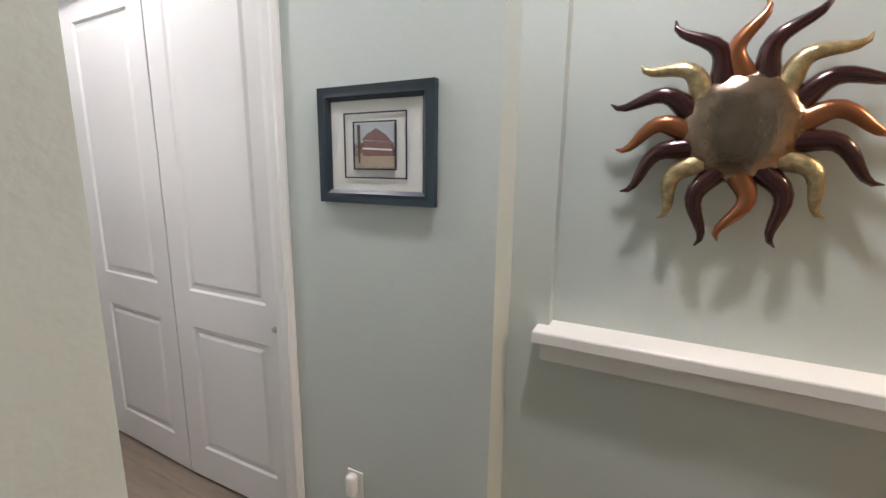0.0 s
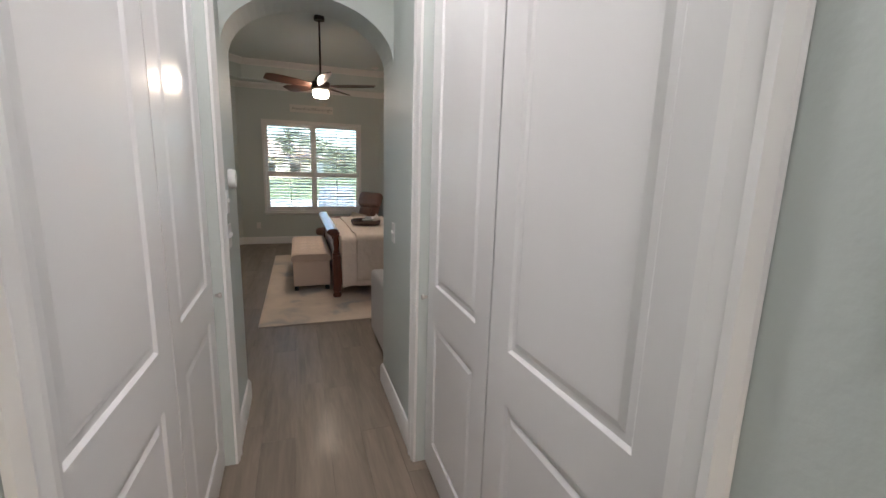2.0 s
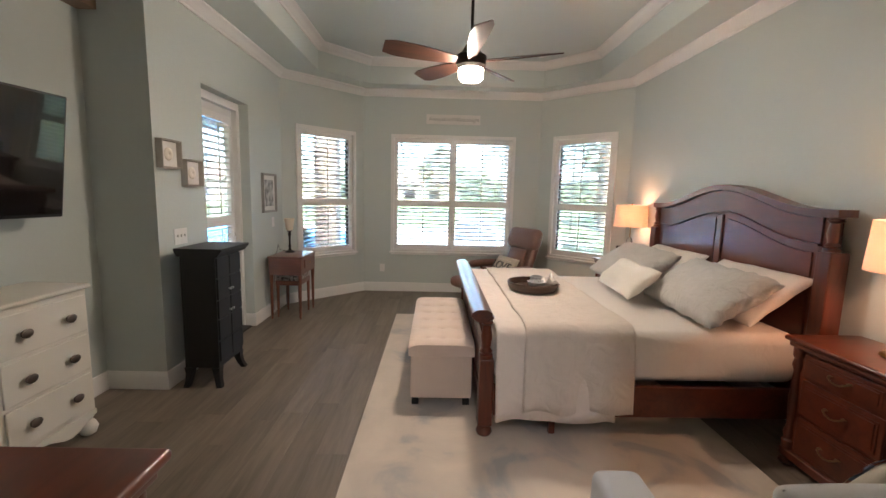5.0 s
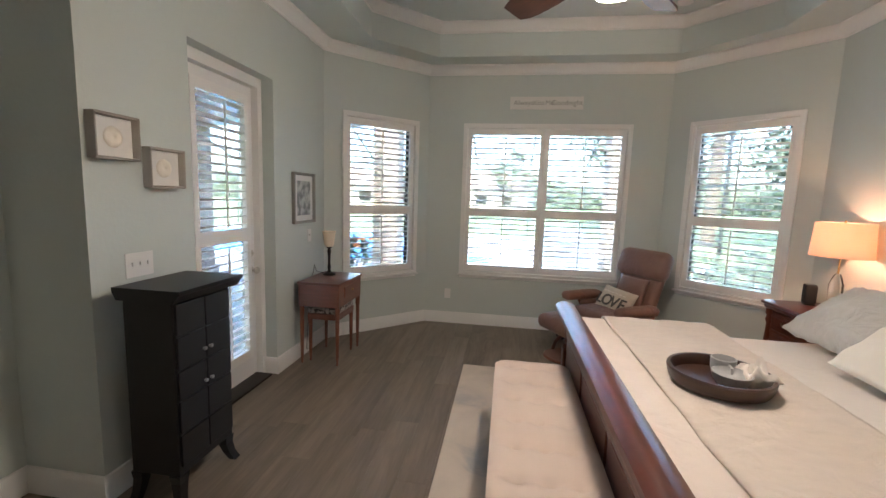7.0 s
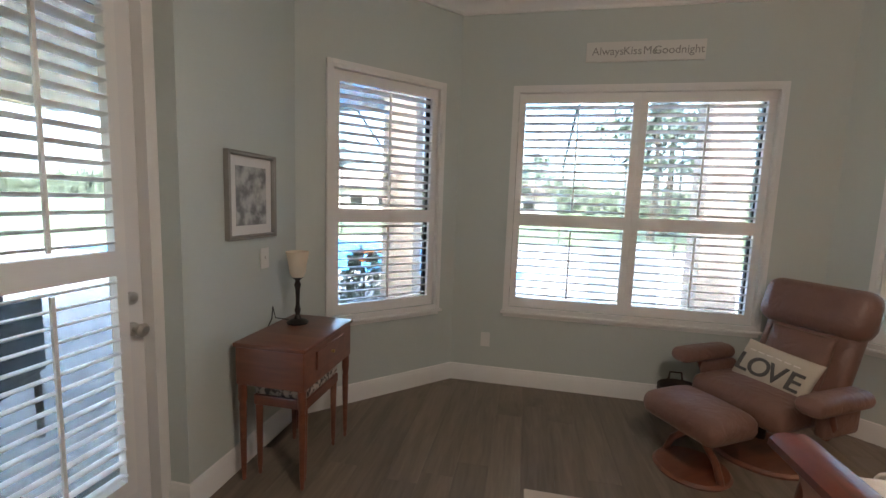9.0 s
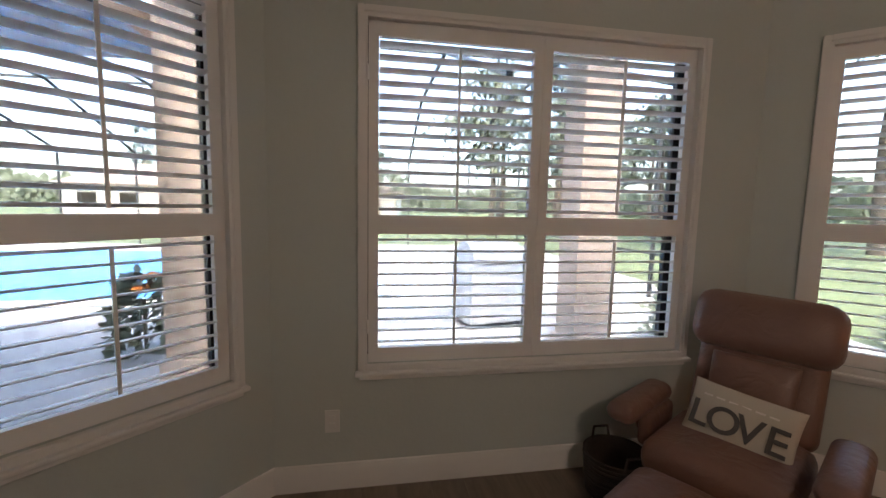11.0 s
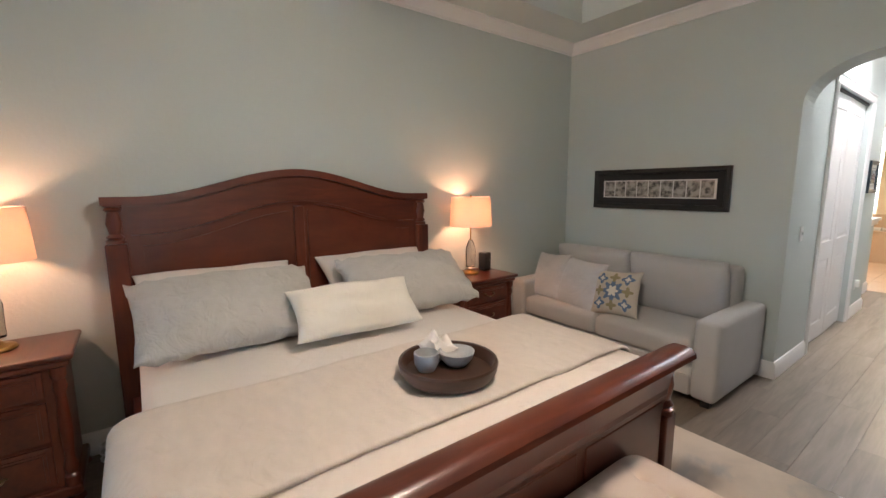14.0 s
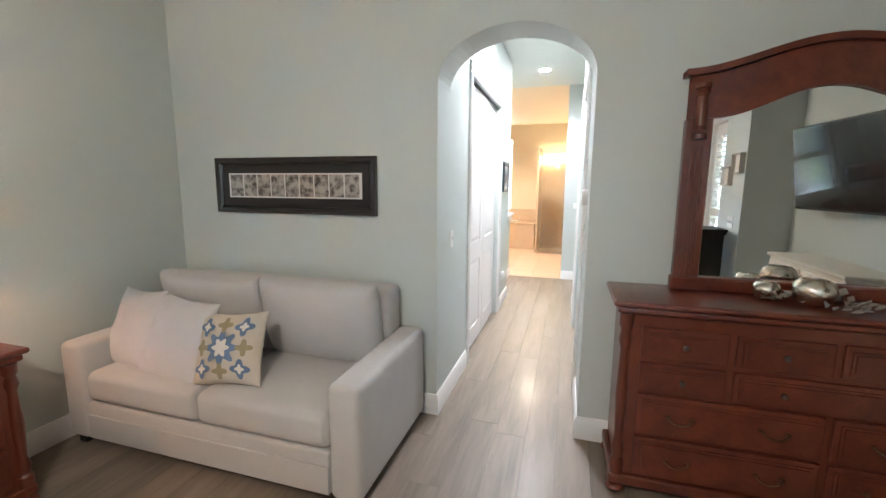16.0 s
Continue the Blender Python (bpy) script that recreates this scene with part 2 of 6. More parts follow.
PINE = mat("pine_foliage", (0.075, 0.095, 0.06), 0.7, var=0.4, scale=3)
BARK = mat("bark", (0.10, 0.075, 0.055), 0.9, var=0.2, scale=8, fine=0.8, fine_scale=30)
CAGE = mat("dark_aluminium_cage", (0.03, 0.028, 0.026), 0.5, 0.3)
GRILLC = mat("grey_grill_cover", (0.40, 0.41, 0.42), 0.8, var=0.08, scale=6, fine=0.3, fine_scale=20)
FLOWER = mat("orange_blossom", (0.75, 0.20, 0.03), 0.6, var=0.2, scale=30)
SOFFIT = wood("lanai_ceiling_boards", (0.20, 0.12, 0.08), (0.32, 0.21, 0.14), 0.6, (1, 8, 8))
ROOF = mat("neighbour_roof", (0.30, 0.22, 0.17), 0.9, var=0.15, scale=3)
HOUSEW = mat("neighbour_stucco", (0.55, 0.48, 0.40), 0.9, var=0.05)


def painted(name, kind, colours, scale=1.0):
    """A flat printed pattern: 'rug', 'photo' or 'ikat'."""
    m = bpy.data.materials.new(name)
    m.use_nodes = True
    nt = m.node_tree
    p = nt.nodes["Principled BSDF"]
    n, l = nt.nodes.new, nt.links.new
    co = n("ShaderNodeTexCoord")
    ramp = n("ShaderNodeValToRGB")
    els = ramp.color_ramp.elements
    for k, (pos, c) in enumerate(colours):
        e = els[k] if k < 2 else els.new(pos)
        e.position, e.color = pos, (*c, 1)
    tex = n("ShaderNodeTexNoise")
    tex.inputs["Scale"].default_value, tex.inputs["Detail"].default_value = scale, 6 if kind != "ikat" else 2
    l(co.outputs["Object"], tex.inputs["Vector"])
    l(tex.outputs["Fac"], ramp.inputs[0])
    l(ramp.outputs[0], p.inputs["Base Color"])
    p.inputs["Roughness"].default_value = 0.9 if kind != "photo" else 0.4
    if kind == "rug":
        tex.inputs["Distortion"].default_value = 0.6
        f = n("ShaderNodeTexNoise")
        f.inputs["Scale"].default_value = 320
        l(co.outputs["Object"], f.inputs["Vector"])
        b = n("ShaderNodeBump")
        b.inputs["Strength"].default_value, b.inputs["Distance"].default_value = 0.5, 0.004
        l(f.outputs["Fac"], b.inputs["Height"])
        l(b.outputs["Normal"], p.inputs["Normal"])
    return m


RUG = painted("washed_rug", "rug", [(0.34, (0.40, 0.38, 0.36)), (0.62, (0.66, 0.565, 0.47)), (0.44, (0.58, 0.50, 0.42))], 2.5)
PHOTO = painted("old_photo", "photo", [(0.35, (0.05, 0.045, 0.04)), (0.6, (0.42, 0.38, 0.34))], 26)
PRINT = painted("house_print", "photo", [(0.35, (0.07, 0.07, 0.06)), (0.62, (0.45, 0.40, 0.34)), (0.5, (0.30, 0.16, 0.14))], 34)
FLORAL = painted("floral_seat_fabric", "ikat", [(0.4, (0.06, 0.05, 0.05)), (0.55, (0.5, 0.45, 0.4))], 40)
SHELL = painted("grey_plant_print", "photo", [(0.4, (0.16, 0.16, 0.16)), (0.6, (0.5, 0.5, 0.48))], 14)

# ---- helpers of the scene ----


def part(name, bm, material, parent=None, label="", smooth=None):
    """Link a bmesh as one mesh object, under a thing or a part."""
    bmesh.ops.recalc_face_normals(bm, faces=bm.faces)
    me = bpy.data.meshes.new(name)
    if smooth is not None:
        for f in bm.faces:
            f.smooth = True
        for e in bm.edges:
            if len(e.link_faces) == 2 and e.calc_face_angle(0) > radians(smooth):
                e.smooth = False
    bm.to_mesh(me)
    bm.free()
    for mt in material if isinstance(material, (list, tuple)) else [material]:
        me.materials.append(mt)
    ob = new(name, me)
    if parent is not None:
        ob.parent = parent
    if label:
        ob["label"] = label
    return ob


def thing(name, at, rz=0, label="", category="", group="", kind=""):
    ob = new(name)
    ob.empty_display_size = 0.05
    ob.matrix_world = pose(*at, 0, 0, rz)
    return tagged(ob, label, category, group, kind)


def B():
    return bmesh.new()


def box(bm, x0, x1, y0, y1, z0, z1):
    vs = [bm.verts.new(c) for c in ((x0, y0, z0), (x1, y0, z0), (x1, y1, z0), (x0, y1, z0), (x0, y0, z1), (x1, y0, z1), (x1, y1, z1), (x0, y1, z1))]
    for q in ((0, 3, 2, 1), (4, 5, 6, 7), (0, 1, 5, 4), (1, 2, 6, 5), (2, 3, 7, 6), (3, 0, 4, 7)):
        bm.faces.new([vs[k] for k in q])
    return vs


def rbox(x0, x1, y0, y1, z0, z1, r=0.006, seg=2):
    bm = B()
    box(bm, x0, x1, y0, y1, z0, z1)
    bmesh.ops.bevel(bm, geom=bm.edges[:], offset=r, segments=seg, affect="EDGES", profile=0.5)
    return bm


def lathe(profile, n=20, at=(0, 0, 0), bm=None):
    """Turn (radius, z) pairs about z."""
    bm = bm or B()
    rings = []
    for r, z in profile:
        rings.append([bm.verts.new((at[0] + r * math.cos(2 * math.pi * k / n), at[1] + r * math.sin(2 * math.pi * k / n), at[2] + z)) for k in range(n)])
    for a, b in zip(rings, rings[1:]):
        for k in range(n):
            bm.faces.new((a[k], a[(k + 1) % n], b[(k + 1) % n], b[k]))
    bm.faces.new(rings[0][::-1])
    bm.faces.new(rings[-1])
    return bm


def tube(points, r, n=6, bm=None):
    """A round rod through points."""
    bm = bm or B()
    pts = [Vector(p) for p in points]
    rings = []
    for k, p in enumerate(pts):
        d = (pts[min(k + 1, len(pts) - 1)] - pts[max(k - 1, 0)]).normalized()
        u = d.orthogonal().normalized() if k == 0 else (rings_u - d * rings_u.dot(d)).normalized()
        rings_u = u
        v = d.cross(u)
        rr = r[k] if isinstance(r, (list, tuple)) else r
        rings.append([bm.verts.new(p + (u * math.cos(a) + v * math.sin(a)) * rr) for a in (2 * math.pi * j / n for j in range(n))])
    for a, b in zip(rings, rings[1:]):
        for j in range(n):
            bm.faces.new((a[j], a[(j + 1) % n], b[(j + 1) % n], b[j]))
    bm.faces.new(rings[0][::-1])
    bm.faces.new(rings[-1])
    return bm


def prism(outline, y0, y1, axis="y", bm=None):
    """Extrude a closed outline of (a, b) along an axis: 'y' -> (a, y, b), 'x' -> (x, a, b), 'z' -> (a, b, z)."""
    bm = bm or B()
    put = {"y": lambda a, b, t: (a, t, b), "x": lambda a, b, t: (t, a, b), "z": lambda a, b, t: (a, b, t)}[axis]
    lo = [bm.verts.new(put(a, b, y0)) for a, b in outline]
    hi = [bm.verts.new(put(a, b, y1)) for a, b in outline]
    n = len(outline)
    for k in range(n):
        bm.faces.new((lo[k], lo[(k + 1) % n], hi[(k + 1) % n], hi[k]))
    bm.faces.new(lo[::-1])
    bm.faces.new(hi)
    return bm


def molding(path, profile, closed=False, bm=None):
    """Sweep a profile of (out, z) along a level path (x, y), mitred; 'out' points to the left of the way."""
    bm = bm or B()
    pts = [Vector(p) for p in path]
    n = len(pts)
    rings = []
    for k, p in enumerate(pts):
        a = pts[k - 1] if (k or closed) else None
        b = pts[(k + 1) % n] if (k < n - 1 or closed) else None
        da = (p - a).normalized() if a is not None else (b - p).normalized()
        db = (b - p).normalized() if b is not None else da
        na, nb = Vector((-da.y, da.x)), Vector((-db.y, db.x))
        m = (na + nb).normalized()
        m /= max(0.3, m.dot(na))
        rings.append([bm.verts.new((p.x + m.x * o, p.y + m.y * o, z)) for o, z in profile])
    q = len(profile)
    for k in range(n if closed else n - 1):
        a, b = rings[k], rings[(k + 1) % n]
        for j in range(q):
            bm.faces.new((a[j], a[(j + 1) % q], b[(j + 1) % q], b[j]))
    if not closed:
        bm.faces.new(rings[0])
        bm.faces.new(rings[-1][::-1])
    return bm


def cushion(w, d, h, n=14, pinch=0.10, lump=0.012, seed=0.0, power=0.5):
    """A stuffed pillow of width w (x), depth d (y), thickness h (z), with drawn-in sides and soft lumps."""
    bm = B()
    grid = {}
    for side in (1, -1):
        for i in range(n + 1):
            for j in range(n + 1):
                u, v = 2 * i / n - 1, 2 * j / n - 1
                u2, v2 = math.sin(u * math.pi / 2), math.sin(v * math.pi / 2)
                edge = i in (0, n) or j in (0, n)
                if edge and side == -1:
                    grid[side, i, j] = grid[1, i, j]
                    continue
                x = w / 2 * u2 * (1 - pinch * (1 - v2 * v2))
                y = d / 2 * v2 * (1 - pinch * (1 - u2 * u2))
                t = max(0, (1 - u2 * u2) * (1 - v2 * v2)) ** power
                z = side * h / 2 * t
                z += lump * t * noise.noise(Vector((u * 2.2 + seed, v * 2.2, side + seed)))
                grid[side, i, j] = bm.verts.new((x, y, z))
        for i in range(n):
            for j in range(n):
                q = [grid[side, i, j], grid[side, i + 1, j], grid[side, i + 1, j + 1], grid[side, i, j + 1]]
                bm.faces.new(q if side == 1 else q[::-1])
    return bm


def soft(x0, x1, y0, y1, z0, z1, r=0.05, crown=0.02, n=8):
    """An upholstered block: rounded edges and a slightly domed top."""
    bm = rbox(x0, x1, y0, y1, z0, z1, r, 4)
    bmesh.ops.subdivide_edges(bm, edges=[e for e in bm.edges if e.calc_length() > 0.2], cuts=n, use_grid_fill=True)
    cx, cy = (x0 + x1) / 2, (y0 + y1) / 2
    for v in bm.verts:
        if v.co.z > (z0 + z1) / 2:
            a, b = (v.co.x - cx) / (x1 - x0) * 2, (v.co.y - cy) / (y1 - y0) * 2
            v.co.z += crown * (1 - a * a) * (1 - b * b)
    return bm


def wall(name, p0, p1, z0, z1, thick, holes=(), material=None, label=""):
    """A wall from p0 to p1, its room face to the left of the way, with holes (u0, u1, z0, z1)."""
    material = material or WALL
    d = Vector(p1) - Vector(p0)
    length = d.length
    ob = new(name)
    bm = B()
    us = sorted({0.0, length, *(h[0] for h in holes), *(h[1] for h in holes)})
    for a, b in zip(us, us[1:]):
        cuts = sorted((h[2], h[3]) for h in holes if h[0] < (a + b) / 2 < h[1])
        z = z0
        for c0, c1 in cuts:
            if c0 > z:
                box(bm, a, b, -thick, 0, z, c0)
            z = c1
        if z < z1:
            box(bm, a, b, -thick, 0, z, z1)
    bpy.data.objects.remove(ob)
    ob = part(name, bm, material)
    ob.matrix_world = Matrix.Translation((*p0, 0)) @ Matrix.Rotation(math.atan2(d.y, d.x), 4, "Z")
    return tagged(ob, label or "sage green painted plaster wall", "wall", "", "structure")


def words(name, text, size, material, parent, m, depth=0.001, bold=0.0):
    cu = bpy.data.curves.new(name, "FONT")
    cu.body, cu.size, cu.extrude, cu.align_x, cu.align_y = text, size, depth, "CENTER", "CENTER"
    cu.offset = bold
    tmp = new(name, cu)
    bpy.context.view_layer.update()
    me = bpy.data.meshes.new_from_object(tmp.evaluated_get(bpy.context.evaluated_depsgraph_get()))
    bpy.data.objects.remove(tmp)
    me.materials.clear()
    me.materials.append(material)
    ob = new(name, me)
    ob.parent = parent
    ob.matrix_basis = m
    return ob

# ---- structure ----
SILL, HEAD = 0.635, 2.41
ROOM = [(-1.88, 3.5), (3.12, 3.5), (3.12, 8.65), (2.16, 9.61), (-0.52, 9.61), (-1.43, 8.70), (-1.43, 6.21), (-1.88, 6.21)]
HOLE_Z = (SILL + 0.03, HEAD - 0.03)


def arch_wall():
    """The wall with the arched opening to the hall."""
    bm = B()
    x0, x1, y0, y1, top, spring, rise = 0.17, 1.07, 3.22, 3.5, 3.05, 2.13, 0.30
    box(bm, -2.03, x0, y0, y1, 0, top)
    box(bm, x1, 3.27, y0, y1, 0, top)
    n = 28
    cx, h = (x0 + x1) / 2, (x1 - x0) / 2
    xs = [cx - h * math.cos(math.pi * k / n) for k in range(n + 1)]
    zs = [spring + rise * max(0, 1 - ((x - cx) / h) ** 2) ** 0.5 for x in xs]
    for k in range(n):
        lo = [bm.verts.new(c) for c in ((xs[k], y0, zs[k]), (xs[k + 1], y0, zs[k + 1]), (xs[k + 1], y1, zs[k + 1]), (xs[k], y1, zs[k]))]
        hi = [bm.verts.new(c) for c in ((xs[k], y0, top), (xs[k + 1], y0, top), (xs[k + 1], y1, top), (xs[k], y1, top))]
        bm.faces.new(lo)
        bm.faces.new((lo[0], lo[1], hi[1], hi[0]))
        bm.faces.new((lo[2], lo[3], hi[3], hi[2]))
        bm.faces.new(hi)
    bmesh.ops.remove_doubles(bm, verts=bm.verts, dist=0.0005)
    return tagged(part("wall_south", bm, WALL), "sage green wall with an arched opening to the hall", "wall", "", "structure")


arch_wall()
wall("wall_east", (3.12, 3.5), (3.12, 8.65), 0, 3.05, 0.15)
wall("wall_bay_east", (3.12, 8.65), (2.16, 9.61), 0, 3.05, 0.2, [(0.21, 1.10, *HOLE_Z)])
wall("wall_bay_north", (2.16, 9.61), (-0.52, 9.61), 0, 3.05, 0.2, [(0.41, 2.23, *HOLE_Z)])
wall("wall_bay_west", (-0.52, 9.61), (-1.43, 8.70), 0, 3.05, 0.2, [(0.18, 1.06, *HOLE_Z)])
wall("wall_west", (-1.43, 8.70), (-1.43, 6.21), 0, 3.05, 0.24, [(0.93, 1.83, 0, 2.42)])
wall("wall_alcove_side", (-1.67, 6.21), (-1.88, 6.21), 0, 3.05, 0.15)
wall("wall_alcove", (-1.88, 6.21), (-1.88, 3.5), 0, 3.05, 0.15)
# hall
wall("wall_hall_west", (0.17, 3.22), (0.17, 0.34), 0, 3.1, 0.12, [(0.38, 1.86, 0, 2.40)])
wall("wall_hall_east", (1.07, 0.23), (1.07, 3.22), 0, 3.1, 0.15, [(0.88, 2.36, 0, 2.40)])
wall("wall_lobby_north", (0.05, 0.34), (-1.3, 0.34), 0, 3.1, 0.12)
wall("wall_lobby_west", (-1.3, 0.46), (-1.3, -1.24), 0, 3.1, 0.12)
wall("wall_lobby_south", (-1.3, -1.12), (0.353, -1.12), 0, 3.1, 0.12)
wall("wall_niche_base", (1.22, -1.12), (1.22, 0.10), 0, 1.045, 0.2)
wall("wall_niche_back", (1.28, -1.12), (1.28, 0.10), 1.045, 3.1, 0.14)
wall("wall_niche_side", (1.22, 0.10), (1.22, 0.6), 0, 3.1, 0.2)
# closets behind the folding doors
wall("wall_closet_east", (1.9, 0.6), (1.9, 3.22), 0, 3.1, 0.1)
wall("wall_closet_west", (-0.5, 3.22), (-0.5, 0.76), 0, 3.1, 0.1)
wall("wall_closet_end", (1.42, 0.7), (1.9, 0.7), 0, 3.1, 0.1)
# bathroom
wall("wall_bath_east", (2.6, -5.2), (2.6, -1.24), 0, 3.1, 0.12, (), BATHW, "cream painted bathroom wall")
wall("wall_bath_south", (-1.0, -5.2), (2.6, -5.2), 0, 3.1, 0.2, [(2.75, 3.40, 0.95, 2.72)], BATHW, "cream painted bathroom wall")
wall("wall_bath_west", (-1.0, -1.24), (-1.0, -5.2), 0, 3.1, 0.12, (), BATHW, "cream painted bathroom wall")
wall("wall_bath_north", (2.6, -1.12), (1.42, -1.12), 0, 3.1, 0.12, (), BATHW, "cream painted bathroom wall")


def slab(name, x0, x1, y0, y1, z0, z1, material, label, category):
    bm = B()
    box(bm, x0, x1, y0, y1, z0, z1)
    return tagged(part(name, bm, material), label, category, "", "structure")


slab("ceiling_hall", -1.5, 2.0, -1.12, 3.22, 3.1, 3.2, CEIL, "pale sage hall ceiling", "ceiling")
slab("ceiling_bath", -1.2, 2.8, -5.4, -1.12, 3.1, 3.2, BATHW, "cream bathroom ceiling", "ceiling")
TRAY = [(-0.93, 3.98), (2.66, 3.98), (2.66, 8.68), (2.09, 9.27), (-0.36, 9.27), (-0.93, 8.68), (-0.93, 6.4), (-0.93, 6.3)]
OUTER = [(-2.1, 3.2), (3.35, 3.2), (3.35, 8.75), (2.25, 9.88), (-0.62, 9.88), (-1.7, 8.8), (-1.7, 6.4), (-2.1, 6.4)]


def soffit():
    bm = B()
    rings = [[bm.verts.new((x, y, z)) for x, y in poly] for poly, z in ((OUTER, 3.05), (TRAY, 3.05), (TRAY, 3.15), (OUTER, 3.15))]
    n = len(TRAY)
    for a, b in zip(rings, rings[1:] + rings[:1]):
        for k in range(n):
            bm.faces.new((a[k], a[(k + 1) % n], b[(k + 1) % n], b[k]))
    molding([p for p in TRAY if p != (-0.93, 6.4)], [(0, 3.15), (0, 3.39), (-0.1, 3.39), (-0.1, 3.15)], True, bm)
    prism([(x * 1.08 - 0.07, y * 1.06 - 0.4) for x, y in TRAY], 3.385, 3.45, "z", bm)
    return tagged(part("ceiling", bm, CEIL), "pale sage tray ceiling with a stepped recess", "ceiling", "", "structure")


soffit()
CROWN = [(0, 2.95), (0.016, 2.95), (0.022, 2.968), (0.05, 2.995), (0.075, 3.022), (0.095, 3.032), (0.095, 3.048), (0, 3.048)]
tagged(part("trim_crown", molding(ROOM, CROWN, True), WHITE, smooth=25), "white crown moulding under the ceiling", "trim", "", "structure")
tagged(part("trim_tray_crown", molding([p for p in TRAY if p != (-0.93, 6.4)], [(o, z + 0.335) for o, z in CROWN], True), WHITE, smooth=25), "white crown moulding in the tray", "trim", "", "structure")
BASE = [(0, 0.001), (0.018, 0.001), (0.018, 0.105), (0.013, 0.118), (0.008, 0.135), (0, 0.14)]
for way in (
    [(1.07, 2.69), (1.07, 3.5), (3.12, 3.5), (3.12, 8.65), (2.16, 9.61), (-0.52, 9.61), (-1.43, 8.70), (-1.43, 7.77), (-1.56, 7.77)],
    [(-1.56, 6.87), (-1.43, 6.87), (-1.43, 6.21), (-1.88, 6.21), (-1.88, 3.5), (0.17, 3.5), (0.17, 2.93)],
    [(1.22, -1.12), (1.22, 0.23), (1.07, 0.23), (1.07, 1.02)],
    [(0.17, 1.27), (0.17, 0.34), (-1.3, 0.34), (-1.3, -1.12), (0.353, -1.12)],
):
    tagged(part("baseboard", molding(way, BASE), WHITE, smooth=25), "tall white painted baseboard along the wall", "baseboard", "", "structure")


def shutter_bay(win, u0, u1, z0, z1, name="slat", tilt=10, y=-0.03, pitch=0.0585):
    """Louvres and tilt rod of one opening."""
    n = int((z1 - z0) / pitch)
    step = (z1 - z0) / n
    me = None
    for k in range(n):
        if me is None:
            bm = B()
            prism([(-0.032, 0), (-0.02, 0.0045), (0, 0.0058), (0.02, 0.0045), (0.032, 0), (0.02, -0.0045), (0, -0.0058), (-0.02, -0.0045)], u0 + 0.002, u1 - 0.002, "x", bm)
            ob = part(name, bm, SHUT, win, "", 50)
            me = ob.data
        else:
            ob = new(name, me)
            ob.parent = win
        ob.matrix_basis = pose(0, y, z0 + (k + 0.5) * step, tilt)
    uc = (u0 + u1) / 2
    bm = B()
    box(bm, uc - 0.006, uc + 0.006, y + 0.034, y + 0.046, z0 + 0.02, z1 - 0.03)
    part("tilt_rod", bm, SHUT, win)


